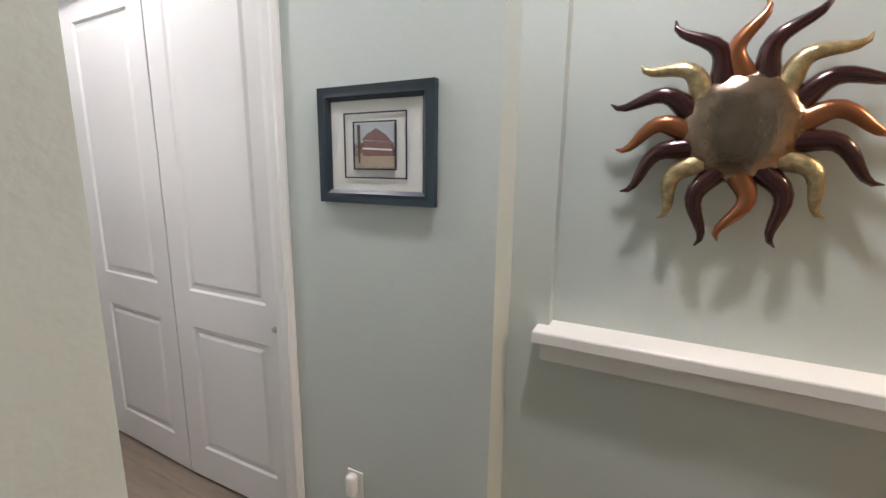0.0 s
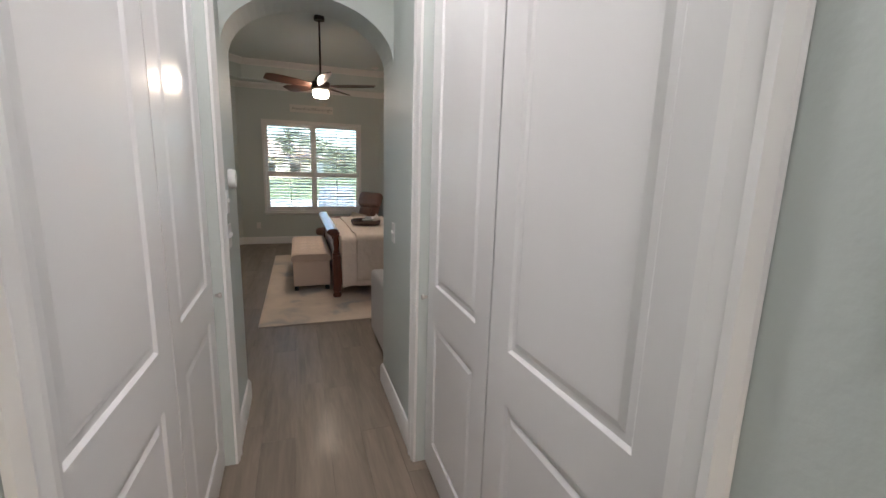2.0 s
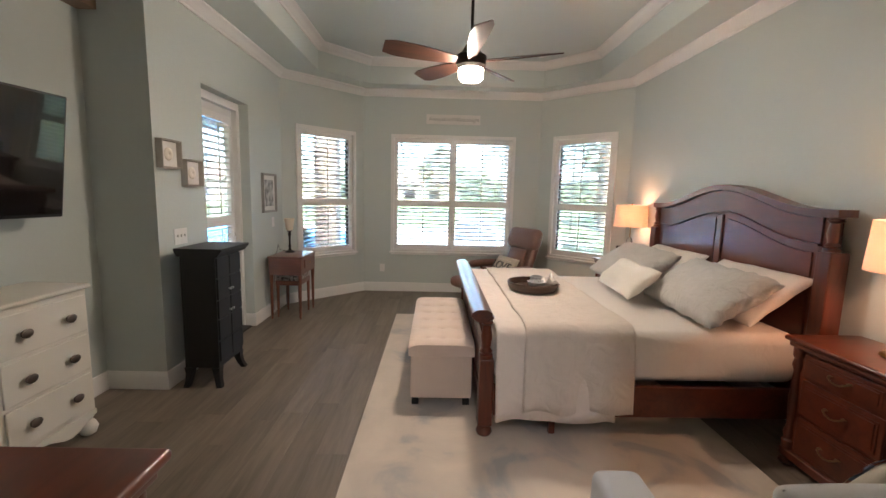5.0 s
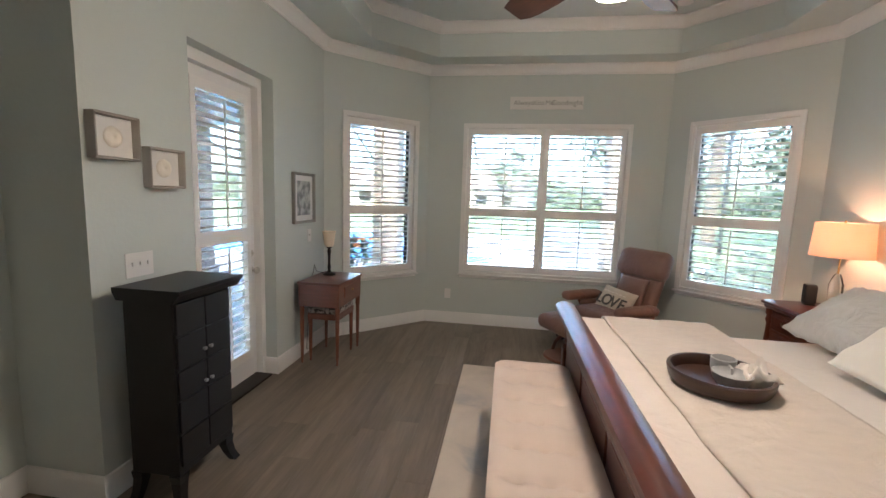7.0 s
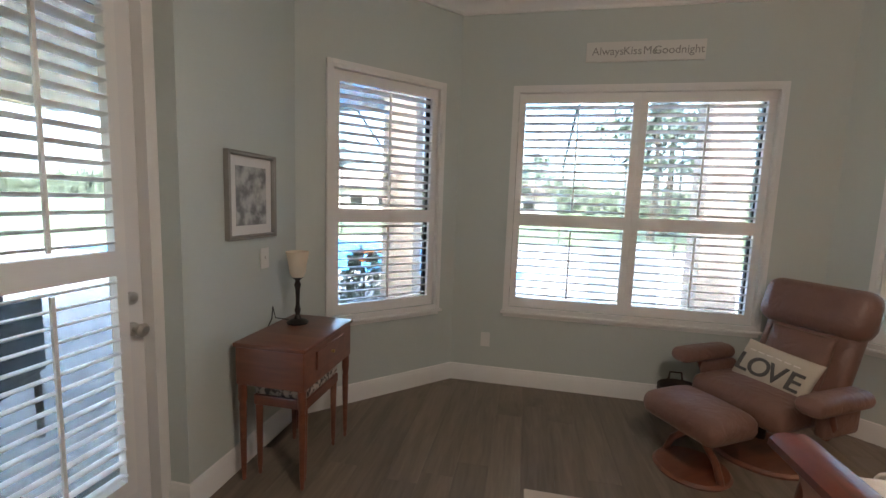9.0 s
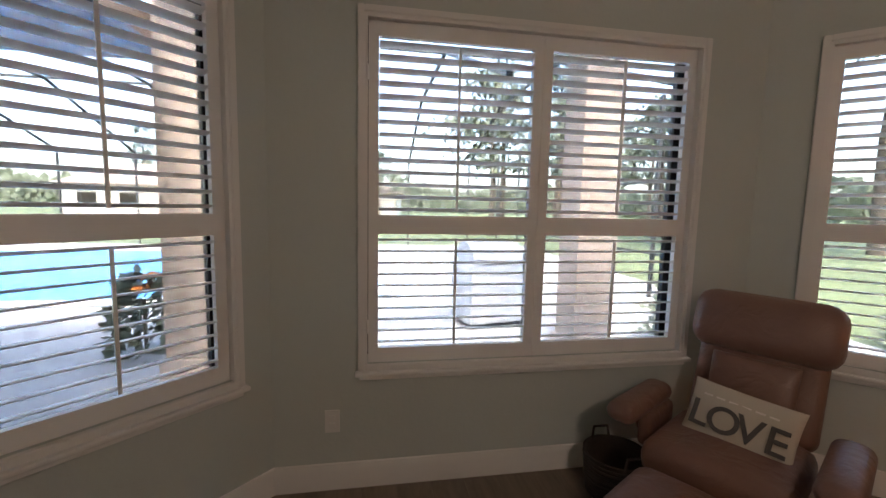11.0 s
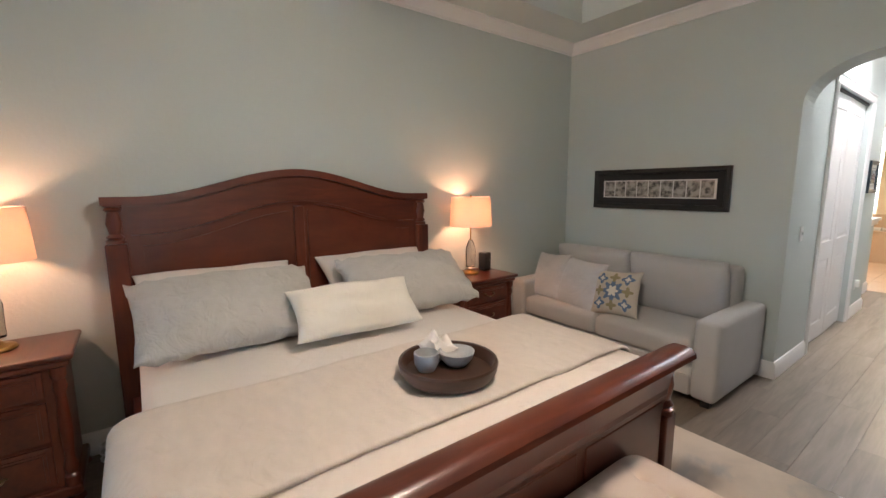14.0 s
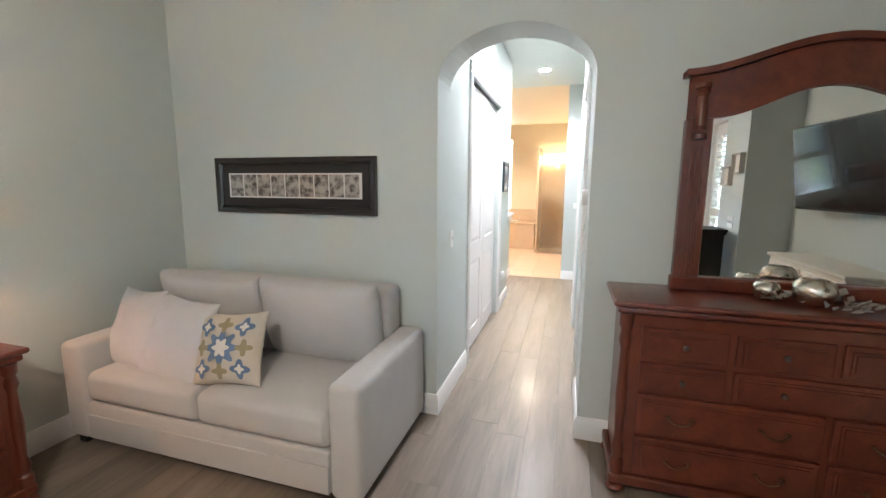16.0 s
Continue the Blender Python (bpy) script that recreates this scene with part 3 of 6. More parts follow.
def window(name, p0, p1, u0, u1, cols):
    """A shuttered window: casing, sill, shutter frame, louvres and the glass behind."""
    d = Vector(p1) - Vector(p0)
    win = new(name)
    win.matrix_world = Matrix.Translation((*p0, 0)) @ Matrix.Rotation(math.atan2(d.y, d.x), 4, "Z")
    tagged(win, "white plantation shutter window with open louvres", "window", "", "structure")
    bm = B()
    c, out = 0.033, 0.03
    box(bm, u0, u0 + c, 0.002, out, SILL, HEAD)
    box(bm, u1 - c, u1, 0.002, out, SILL, HEAD)
    box(bm, u0 + c, u1 - c, 0.002, out, HEAD - c, HEAD)
    box(bm, u0 + c, u1 - c, 0.002, out, SILL, SILL + c)
    bmesh.ops.bevel(bm, geom=bm.edges[:], offset=0.004, segments=2, affect="EDGES")
    part("casing", bm, WHITE, win)
    part("window_sill", rbox(u0 - 0.015, u1 + 0.015, 0.002, 0.05, SILL - 0.022, SILL - 0.001, 0.006), WHITE, win)
    part("apron", rbox(u0 + 0.005, u1 - 0.005, 0.002, 0.02, SILL - 0.05, SILL - 0.023, 0.004), WHITE, win)
    a, b, lo, hi = u0 + c, u1 - c, SILL + c, HEAD - c
    bm = B()
    box(bm, a, a + 0.014, -0.05, 0.022, lo, hi)
    box(bm, b - 0.014, b, -0.05, 0.022, lo, hi)
    box(bm, a + 0.014, b - 0.014, -0.05, 0.022, hi - 0.018, hi)
    part("shutter_surround", bm, WHITE, win)
    a, b, hi = a + 0.016, b - 0.016, hi - 0.02
    w = (b - a) / cols
    mid0, mid1 = 1.335, 1.43
    for k in range(cols):
        x0, x1 = a + k * w + 0.001, a + (k + 1) * w - 0.001
        bm = B()
        st = 0.05
        box(bm, x0, x0 + st, -0.045, -0.014, lo, hi)
        box(bm, x1 - st, x1, -0.045, -0.014, lo, hi)
        for z0, z1 in ((lo, lo + 0.075), (mid0, mid1), (hi - 0.07, hi)):
            box(bm, x0 + st, x1 - st, -0.045, -0.014, z0, z1)
        part("shutter_panel", bm, SHUT, win)
        shutter_bay(win, x0 + st, x1 - st, lo + 0.075, mid0, "slat", 13)
        shutter_bay(win, x0 + st, x1 - st, mid1, hi - 0.07, "slat", 12)
        for z in (lo + 0.2, hi - 0.25):
            bm = lathe([(0.006, -0.035), (0.006, 0.035)], 8, (x0 - 0.004 if k == 0 else x1 + 0.004, 0.024, z))
            part("hinge", bm, WHITE, win)
    bm = B()
    box(bm, u0 + c, u1 - c, -0.15, -0.146, lo, HEAD - c)
    pane = part("pane", bm, GLASS, win)
    pane.visible_shadow = False
    bm = B()
    for x0 in (u0 + c, u1 - c - 0.04) + (((u0 + u1) / 2 - 0.03,) if cols > 1 else ()):
        box(bm, x0, x0 + 0.04, -0.17, -0.13, lo, HEAD - c)
    box(bm, u0 + c + 0.04, u1 - c - 0.04, -0.17, -0.13, 1.36, 1.40)
    part("sash", bm, DARK, win, "dark bronze window sash")
    return win


window("window_1", (2.16, 9.61), (-0.52, 9.61), 0.38, 2.26, 2)
window("window_2", (-0.52, 9.61), (-1.43, 8.70), 0.15, 1.09, 1)
window("window_3", (3.12, 8.65), (2.16, 9.61), 0.18, 1.13, 1)


def patio_door():
    """Glazed exterior door with a shutter, in its recess in the west wall."""
    d = thing("door_1", (-1.43, 8.70, 0), -90, "white glazed patio door with a louvred shutter, closed", "door", "", "structure")
    bm = B()
    box(bm, 0.932, 0.985, -0.235, -0.10, 0, 2.418)
    box(bm, 1.775, 1.828, -0.235, -0.10, 0, 2.418)
    box(bm, 0.985, 1.775, -0.235, -0.10, 2.345, 2.418)
    part("door_jamb", bm, WHITE, d)
    a, b, z0, z1 = 0.988, 1.772, 0.025, 2.342
    bm = B()
    box(bm, a, a + 0.11, -0.20, -0.155, z0, z1)
    box(bm, b - 0.11, b, -0.20, -0.155, z0, z1)
    box(bm, a + 0.11, b - 0.11, -0.20, -0.155, z0, 0.22)
    box(bm, a + 0.11, b - 0.11, -0.20, -0.155, 2.22, z1)
    part("door_leaf", bm, DOORW, d)
    u0, u1 = a + 0.10, b - 0.09
    bm = B()
    for x0, x1, q0, q1 in ((u0, u0 + 0.045, 0.20, 2.26), (u1 - 0.045, u1, 0.20, 2.26), (u0 + 0.045, u1 - 0.045, 0.20, 0.27), (u0 + 0.045, u1 - 0.045, 1.16, 1.26), (u0 + 0.045, u1 - 0.045, 2.19, 2.26)):
        box(bm, x0, x1, -0.153, -0.115, q0, q1)
    part("shutter_panel", bm, SHUT, d)
    shutter_bay(d, u0 + 0.045, u1 - 0.045, 0.27, 1.16, "slat", 12, -0.134)
    shutter_bay(d, u0 + 0.045, u1 - 0.045, 1.26, 2.19, "slat", 12, -0.134)
    bm = B()
    box(bm, a + 0.11, b - 0.11, -0.182, -0.176, 0.22, 2.22)
    pane = part("pane", bm, GLASS, d)
    pane.visible_shadow = False
    for z, r in ((1.047, 0.028), (0.911, 0.03)):
        bm = lathe([(r, 0), (r, 0.008), (0.012, 0.012), (0.012, 0.04), (r * 0.9, 0.045), (r, 0.06), (r * 0.6, 0.072)] if z < 1 else [(r, 0), (r, 0.012), (r * 0.6, 0.016), (0.008, 0.03)], 16)
        k = part("door_knob" if z < 1 else "deadbolt", bm, STEEL, d, "brushed nickel", 30)
        k.matrix_basis = pose(1.045, -0.154, z, -90)
    bm = B()
    box(bm, 0.985, 1.775, -0.235, -0.02, 0.002, 0.02)
    part("threshold", bm, DARK, d, "dark metal threshold")


patio_door()


def panel_mesh(w, h, t=0.034):
    """A moulded leaf with two raised panels, centred in x; front to -y."""
    bm = B()
    e = 0.118
    rows = [(0.17, 0.81), (0.985, h - 0.13)]
    zs = [0.0] + [z for r in rows for z in r] + [h]
    box(bm, -w / 2, w / 2, -t + 0.008, 0, 0, h)
    for x0, x1, z0, z1 in [(-w / 2, -w / 2 + e, 0, h), (w / 2 - e, w / 2, 0, h)] + [(-w / 2 + e, w / 2 - e, zs[k], zs[k + 1]) for k in (0, 2, 4)]:
        box(bm, x0, x1, -t, -t + 0.0079, z0, z1)
    for z0, z1 in rows:
        x0, x1 = -w / 2 + e, w / 2 - e
        lo = [(x0, z0), (x1, z0), (x1, z1), (x0, z1)]
        rings = [[bm.verts.new((x + sx * i, y, z + sz * i)) for (x, z), (sx, sz) in zip(lo, ((1, 1), (-1, 1), (-1, -1), (1, -1)))] for i, y in ((0, -t), (0.012, -t + 0.010), (0.022, -t + 0.010), (0.045, -t + 0.002))]
        for p, q in zip(rings, rings[1:]):
            for k in range(4):
                bm.faces.new((p[k], p[(k + 1) % 4], q[(k + 1) % 4], q[k]))
        bm.faces.new(rings[-1])
    return bm


def bifold(name, x, face, y=1.86):
    """Folding closet doors in the hall; face is +1 when they look to -x."""
    d = thing(name, (x, y, 0), -90 if face > 0 else 90, "white two-panel folding closet doors, closed, in moulded casing", "door", "", "structure")
    w = 0.726
    for k, s in enumerate((-1, 1)):
        leaf = part("door_leaf", panel_mesh(w, 2.36), DOORW, d)
        leaf.matrix_basis = pose(s * 0.3675, 0.072, 0.015, 0, 0, s * 1.2)
    for s in (-1, 1):
        bm = lathe([(0.008, 0), (0.008, 0.012), (0.014, 0.02), (0.012, 0.028), (0.004, 0.03)], 12)
        kn = part("door_knob", bm, STEEL, d, "small round knob", 40)
        kn.matrix_basis = pose(s * 0.70, 0.031, 0.925, 90)
    prof = [(0, 0), (0.09, 0), (0.09, -0.012), (0.075, -0.024), (0.055, -0.016), (0.03, -0.02), (0.008, -0.014), (0, -0.012)]
    for s in (-1, 1):
        bm = B()
        prism([(s * (0.737 + a), b - 0.002) for a, b in prof], 0.002, 2.40, "z", bm)
        part("casing", bm, WHITE, d)
    bm = B()
    prism([(b - 0.002, 2.401 + a) for a, b in prof], -0.83, 0.83, "x", bm)
    part("casing_head", bm, WHITE, d)
    bm = B()
    box(bm, -0.735, 0.735, 0.02, 0.06, 2.378, 2.398)
    part("door_track", bm, DARK, d, "dark sliding track")


bifold("door_2", 1.07, 1, 1.85)
bifold("door_3", 0.17, -1, 2.10)
part("ledge_cap", rbox(1.15, 1.282, -1.10, 0.137, 1.048, 1.09, 0.006), WHITE)
tagged(bpy.data.objects["ledge_cap"], "white painted wooden ledge below the wall niche", "ledge", "", "structure")
part("ledge_apron", rbox(1.175, 1.218, -1.08, 0.115, 0.99, 1.046, 0.006), WHITE)
tagged(bpy.data.objects["ledge_apron"], "white moulding under the niche ledge", "trim", "", "structure")
slab("floor_bath", -1.2, 2.8, -5.4, -1.12, -0.1, -0.006, GROUT, "beige tiled bathroom floor", "floor")
FLOOR = slab("floor", -2.1, 3.3, -1.12, 9.9, -0.1, -0.007, SUBFLOOR, "grey-brown wood plank floor", "floor")

# ---- bedroom furniture ----


def bun(r, h):
    return [(r * 0.6, 0), (r * 0.85, h * 0.15), (r, h * 0.4), (r * 0.85, h * 0.7), (r * 0.55, h * 0.85), (r * 0.7, h)]


def turned(r, h, n=18):
    """A turned column with rings."""
    return lathe([(r, 0), (r, h * 0.08), (r * 0.7, h * 0.1), (r * 0.95, h * 0.16), (r * 0.6, h * 0.24), (r * 0.85, h * 0.5), (r * 0.6, h * 0.78), (r * 0.95, h * 0.84), (r * 0.7, h * 0.9), (r, h * 0.93), (r, h)], n)


def bow(y, half, low, high):
    """Height of the headboard's serpentine top."""
    s = min(1, abs(y) / half)
    return low + (high - low) * (0.5 + 0.5 * math.cos(math.pi * min(1, s / 0.86)))


def strip_wall(bm, ys, zlo, zhi, x0, x1):
    """A slab between two curves z(y)."""
    for a, b in zip(ys, ys[1:]):
        lo = [bm.verts.new(c) for c in ((x0, a, zlo(a)), (x0, b, zlo(b)), (x1, b, zlo(b)), (x1, a, zlo(a)))]
        hi = [bm.verts.new(c) for c in ((x0, a, zhi(a)), (x0, b, zhi(b)), (x1, b, zhi(b)), (x1, a, zhi(a)))]
        for q in ((lo[0], lo[1], hi[1], hi[0]), (lo[2], lo[3], hi[3], hi[2]), (hi[0], hi[1], hi[2], hi[3]), (lo[3], lo[2], lo[1], lo[0])):
            bm.faces.new(q)
        if a == ys[0]:
            bm.faces.new((lo[0], hi[0], hi[3], lo[3]))
        if b == ys[-1]:
            bm.faces.new((lo[1], lo[2], hi[2], hi[1]))
    bmesh.ops.remove_doubles(bm, verts=bm.verts, dist=0.0004)
    return bm


def bed():
    b = thing("bed", (0, 6.60, 0), 0, "king bed of dark cherry wood with arched panelled headboard", "bed")
    ys = [-1.0 + 2.0 * k / 48 for k in range(49)]
    top = lambda y: bow(y, 1.0, 1.455, 1.625)
    hb = part("headboard", strip_wall(B(), ys, lambda y: 0.25, top, 2.99, 3.04), CHERRY_D, b, "", 30)
    part("headboard_cap", strip_wall(B(), [1.05 * y for y in ys], lambda y: top(y / 1.05) - 0.005, lambda y: top(y / 1.05) + 0.04, 2.95, 3.07), CHERRY, hb, "", 30)
    part("headboard_band", strip_wall(B(), [0.93 * y for y in ys], lambda y: top(y) - 0.17, lambda y: top(y) - 0.012, 2.975, 2.989), CHERRY, hb, "", 30)
    part("headboard_bead", strip_wall(B(), [0.93 * y for y in ys], lambda y: top(y) - 0.19, lambda y: top(y) - 0.172, 2.962, 2.989), CHERRY, hb, "", 30)
    for y0, y1 in ((-0.88, -0.06), (0.06, 0.88)):
        yy = [y0 + (y1 - y0) * k / 20 for k in range(21)]
        part("headboard_panel", strip_wall(B(), yy, lambda y: 0.5, lambda y: top(y) - 0.235, 2.979, 2.989), CHERRY_D, hb, "", 30)
    part("headboard_stile", rbox(2.968, 2.989, -0.035, 0.035, 0.5, 1.42, 0.006), CHERRY_Z, hb)
    for y in (-1.0, 1.0):
        post = part("headboard_post", rbox(2.94, 3.06, y - 0.05, y + 0.05, 0.0, 1.24, 0.008), CHERRY_Z, b)
        bm = turned(0.045, 0.22)
        t = part("post_turning", bm, CHERRY_Z, post, "", 35)
        t.location = (2.99, y, 1.241)
    # the footboard leans outwards and rolls over at the top
    prof = [(0.915, 0.16), (0.96, 0.16), (0.955, 0.55), (0.94, 0.72), (0.90, 0.80), (0.875, 0.822), (0.855, 0.80), (0.89, 0.70), (0.912, 0.55)]
    fb = part("footboard", prism([(a, z) for a, z in prof], -0.93, 0.93, "y"), CHERRY_D, b, "", 35)
    cap = [(0.822, 0.795), (0.826, 0.815), (0.845, 0.832), (0.87, 0.838), (0.92, 0.838), (0.95, 0.82), (0.952, 0.79), (0.93, 0.765), (0.90, 0.755), (0.86, 0.762), (0.84, 0.778)]
    part("footboard_cap", prism(cap, -1.0, 1.0, "y"), CHERRY, fb, "", 35)
    for z in (0.62, 0.235):
        part("footboard_rail", rbox(0.897, 0.915, -0.92, 0.92, z, z + 0.05, 0.006), CHERRY, fb)
    for y0, y1 in ((-0.89, -0.33), (-0.28, 0.28), (0.33, 0.89)):
        part("footboard_panel", rbox(0.902, 0.914, y0, y1, 0.30, 0.60, 0.006), CHERRY_D, fb)
    for y in (-0.95, 0.95):
        post = part("footboard_post", rbox(0.885, 0.975, y - 0.045, y + 0.045, 0.08, 0.52, 0.008), CHERRY_Z, b)
        t = part("post_turning", turned(0.044, 0.27), CHERRY_Z, post, "", 35)
        t.location = (0.925, y, 0.521)
        f = part("foot", lathe(bun(0.052, 0.08), 18), CHERRY, post, "", 40)
        f.location = (0.93, y, 0)
    for y in (-0.985, 0.985):
        part("side_rail", rbox(0.976, 2.939, y - 0.018, y + 0.018, 0.16, 0.36, 0.005), CHERRY, b)
    part("centre_leg", rbox(1.35, 1.39, -0.95, -0.91, 0, 0.16, 0.004), CHERRY, b)
    m = thing("mattress", (1.9, 6.60, 0.3), 0, "king mattress in a cream fitted sheet on the bed", "mattress")
    part("mattress_body", soft(-0.93, 1.04, -0.955, 0.955, 0.062, 0.395, 0.07, 0.015), SHEET, m, "", 60)


bed()


def drape(name, x0, x1, top, hang_s, hang_n, material, label, seed, thick=0.018, half=0.965):
    """Bedding that lies over the mattress and hangs down on both sides, with folds."""
    bm = B()
    path = []
    for k in range(9):
        path.append((-half - 0.055, hang_s + (top - 0.06 - hang_s) * k / 8, 1 - k / 8, -1))
    for k in range(1, 6):
        a = math.pi / 2 * k / 6
        path.append((-half - 0.055 + 0.085 * (1 - math.cos(a)), top - 0.06 + 0.06 * math.sin(a), 0, 0))
    for k in range(25):
        path.append((-half + 0.03 + (2 * half - 0.06) * k / 24, top, 0, 0))
    for k in range(1, 6):
        a = math.pi / 2 * (1 - k / 6)
        path.append((half + 0.055 - 0.085 * (1 - math.cos(a)), top - 0.06 + 0.06 * math.sin(a), 0, 0))
    for k in range(9):
        path.append((half + 0.055, top - 0.06 + (hang_n - top + 0.06) * k / 8, k / 8, 1))
    nx = 36
    rows = []
    for i in range(nx + 1):
        u = i / nx
        x = x0 + (x1 - x0) * u
        row = []
        for y, z, h, s in path:
            fold = 0.016 * h * math.sin(u * 11 + seed + 1.4 * math.sin(u * 5 + seed)) + 0.02 * h
            lump = 0.010 * noise.noise(Vector((x * 4, y * 4, seed))) + 0.005 * noise.noise(Vector((x * 13, y * 11, seed)))
            xx = x + 0.04 * h * noise.noise(Vector((u * 3, s, seed))) + 0.01 * noise.noise(Vector((y * 3, u, seed)))
            zz = z + (lump if not h else 0) + 0.02 * h * noise.noise(Vector((u * 4, seed, s)))
            row.append(bm.verts.new((xx, y + s * fold, zz)))
        rows.append(row)
    for a, b in zip(rows, rows[1:]):
        for k in range(len(path) - 1):
            bm.faces.new((a[k], a[k + 1], b[k + 1], b[k]))
    ob = part(name, bm, material, None, "", 80)
    ob.location = (0, 6.60, 0)
    mod = ob.modifiers.new("thickness", "SOLIDIFY")
    mod.thickness, mod.offset = thick, 1
    return tagged(ob, label, name.replace("_", " "))


drape("duvet", 0.978, 1.72, 0.722, 0.15, 0.15, DUVET, "pale linen duvet hanging over the bed sides", 1.3, 0.02)
drape("coverlet", 1.15, 1.82, 0.746, 0.22, 0.25, COVER, "oatmeal linen coverlet folded across the bed", 4.1, 0.014, 0.985)


def pillow(name, at, turn, size, material, label, seed, pinch=0.08, ruffle=False):
    t = cushion(*size, 20, pinch, 0.045, seed, 0.4)
    if ruffle:
        for v in t.verts:
            e = max(abs(v.co.x) / size[0], abs(v.co.y) / size[1]) * 2
            if e > 0.8:
                v.co.z += 0.02 * math.sin((v.co.x + v.co.y) * 60 + seed) * (e - 0.8) * 5
    ob = part(name, t, material, None, "", 80)
    ob.matrix_world = pose(*at) @ pose(0, 0, 0, *turn)
    return tagged(ob, label, "pillow")


pillow("bed_pillow", (2.78, 7.12, 0.90), (0, -38, 0), (0.50, 0.86, 0.2), SHEET, "white cotton bed pillow against the headboard", 1.0)
pillow("bed_pillow", (2.78, 6.08, 0.90), (0, -38, 0), (0.50, 0.86, 0.2), SHEET, "white cotton bed pillow against the headboard", 2.0)
pillow("pillow_sham", (2.50, 7.12, 0.905), (0, -35, 2), (0.50, 0.92, 0.25), SHAM, "stone grey ruffled pillow sham", 3.0, 0.05, True)
pillow("pillow_sham", (2.50, 6.02, 0.905), (0, -35, -3), (0.50, 0.92, 0.25), SHAM, "stone grey ruffled pillow sham", 4.0, 0.05, True)
pillow("lumbar_pillow", (2.20, 6.55, 0.88), (0, -42, -4), (0.32, 0.72, 0.19), IVORY, "small ivory satin lumbar pillow on the bed", 5.0)


def serving_tray():
    t = thing("serving_tray", (1.405, 6.515, 0.772), 0, "round dark wooden serving tray on the coverlet", "tray")
    t.scale = (0.85, 0.85, 1.1)
    part("tray_base", lathe([(0.21, 0), (0.225, 0.006), (0.225, 0.012), (0.0, 0.012)], 36), TRAYW, t, "", 40)
    bm = lathe([(0.222, 0.0), (0.236, 0.02), (0.244, 0.05), (0.24, 0.058), (0.226, 0.058), (0.22, 0.048), (0.212, 0.013)], 36)
    part("rim", bm, TRAYW, t, "", 40)
    c = thing("mug", (1.455, 6.59, 0.787), 0, "speckled grey ceramic mug on the tray", "mug")
    part("cup", lathe([(0.035, 0), (0.05, 0.03), (0.052, 0.075), (0.047, 0.078), (0.045, 0.035), (0.0, 0.01)], 24), CERAMIC, c, "", 50)
    part("handle", tube([(0.0, -0.05, 0.06), (0.0, -0.078, 0.055), (0.0, -0.08, 0.03), (0.0, -0.05, 0.02)], 0.006), CERAMIC, c, "", 60)
    c = thing("ceramic_bowl", (1.425, 6.455, 0.787), 0, "wide speckled ceramic bowl on the tray", "bowl")
    part("bowl", lathe([(0.042, 0), (0.068, 0.03), (0.078, 0.06), (0.073, 0.062), (0.062, 0.034), (0.0, 0.012)], 28), CERAMIC, c, "", 50)
    c = part("napkin", cushion(0.14, 0.13, 0.10, 12, 0.3, 0.09, 7.0), SHEET, None, "", 80)
    c.location = (1.535, 6.475, 0.835)
    tagged(c, "crumpled white cloth napkin on the tray", "napkin")


serving_tray()


def bench():
    b = thing("storage_bench", (0.655, 6.64, 0), 0, "beige tufted storage bench with dark wooden feet", "bench")
    part("bench_box", rbox(-0.22, 0.22, -0.655, 0.655, 0.07, 0.385, 0.012, 3), BENCHC, b, "", 40)
    nx, ny = 36, 96
    bm = B()
    rows = []
    buttons = [(-0.12 + 0.12 * i, -0.545 + 0.218 * j) for i in range(3) for j in range(6)]
    for i in range(nx + 1):
        row = []
        for j in range(ny + 1):
            u, v = 2 * i / nx - 1, 2 * j / ny - 1
            x, y = 0.235 * u, 0.672 * v
            z = 0.505 - 0.03 * abs(u) ** 8 - 0.03 * abs(v) ** 20
            for bx, by in buttons:
                r2 = (x - bx) ** 2 + (y - by) ** 2
                z -= 0.028 * math.exp(-r2 / 0.0006) + 0.014 * math.exp(-r2 / 0.004)
                z -= 0.004 * math.exp(-((y - by) ** 2) / 0.0003) * (1 - abs(u) ** 6)
            row.append(bm.verts.new((x, y, z)))
        rows.append(row)
    for a, c in zip(rows, rows[1:]):
        for k in range(ny):
            bm.faces.new((a[k], c[k], c[k + 1], a[k + 1]))
    rim = [rows[i][0] for i in range(nx + 1)] + [rows[nx][j] for j in range(1, ny + 1)] + [rows[i][ny] for i in range(nx - 1, -1, -1)] + [rows[0][j] for j in range(ny - 1, 0, -1)]
    low = [bm.verts.new((v.co.x, v.co.y, 0.39)) for v in rim]
    for k in range(len(rim)):
        q = (k + 1) % len(rim)
        bm.faces.new((rim[k], rim[q], low[q], low[k]))
    bm.faces.new(low)
    part("lid", bm, BENCHC, b, "", 50)
    for bx, by in buttons:
        k = part("button", lathe([(0.012, 0), (0.010, 0.004), (0.003, 0.006)], 10), BENCHC, b, "", 60)
        k.location = (bx, by, 0.455)
    for x in (-0.185, 0.185):
        for y in (-0.61, 0.61):
            part("leg", rbox(x - 0.025, x + 0.025, y - 0.025, y + 0.025, 0, 0.069, 0.006), BLACK, b)


bench()


def rug():
    bm = rbox(0.12, 2.48, 4.82, 8.31, 0.001, 0.012, 0.004)
    ob = tagged(part("rug", bm, RUG), "washed beige and grey area rug under the bed", "rug")
    return ob


rug()


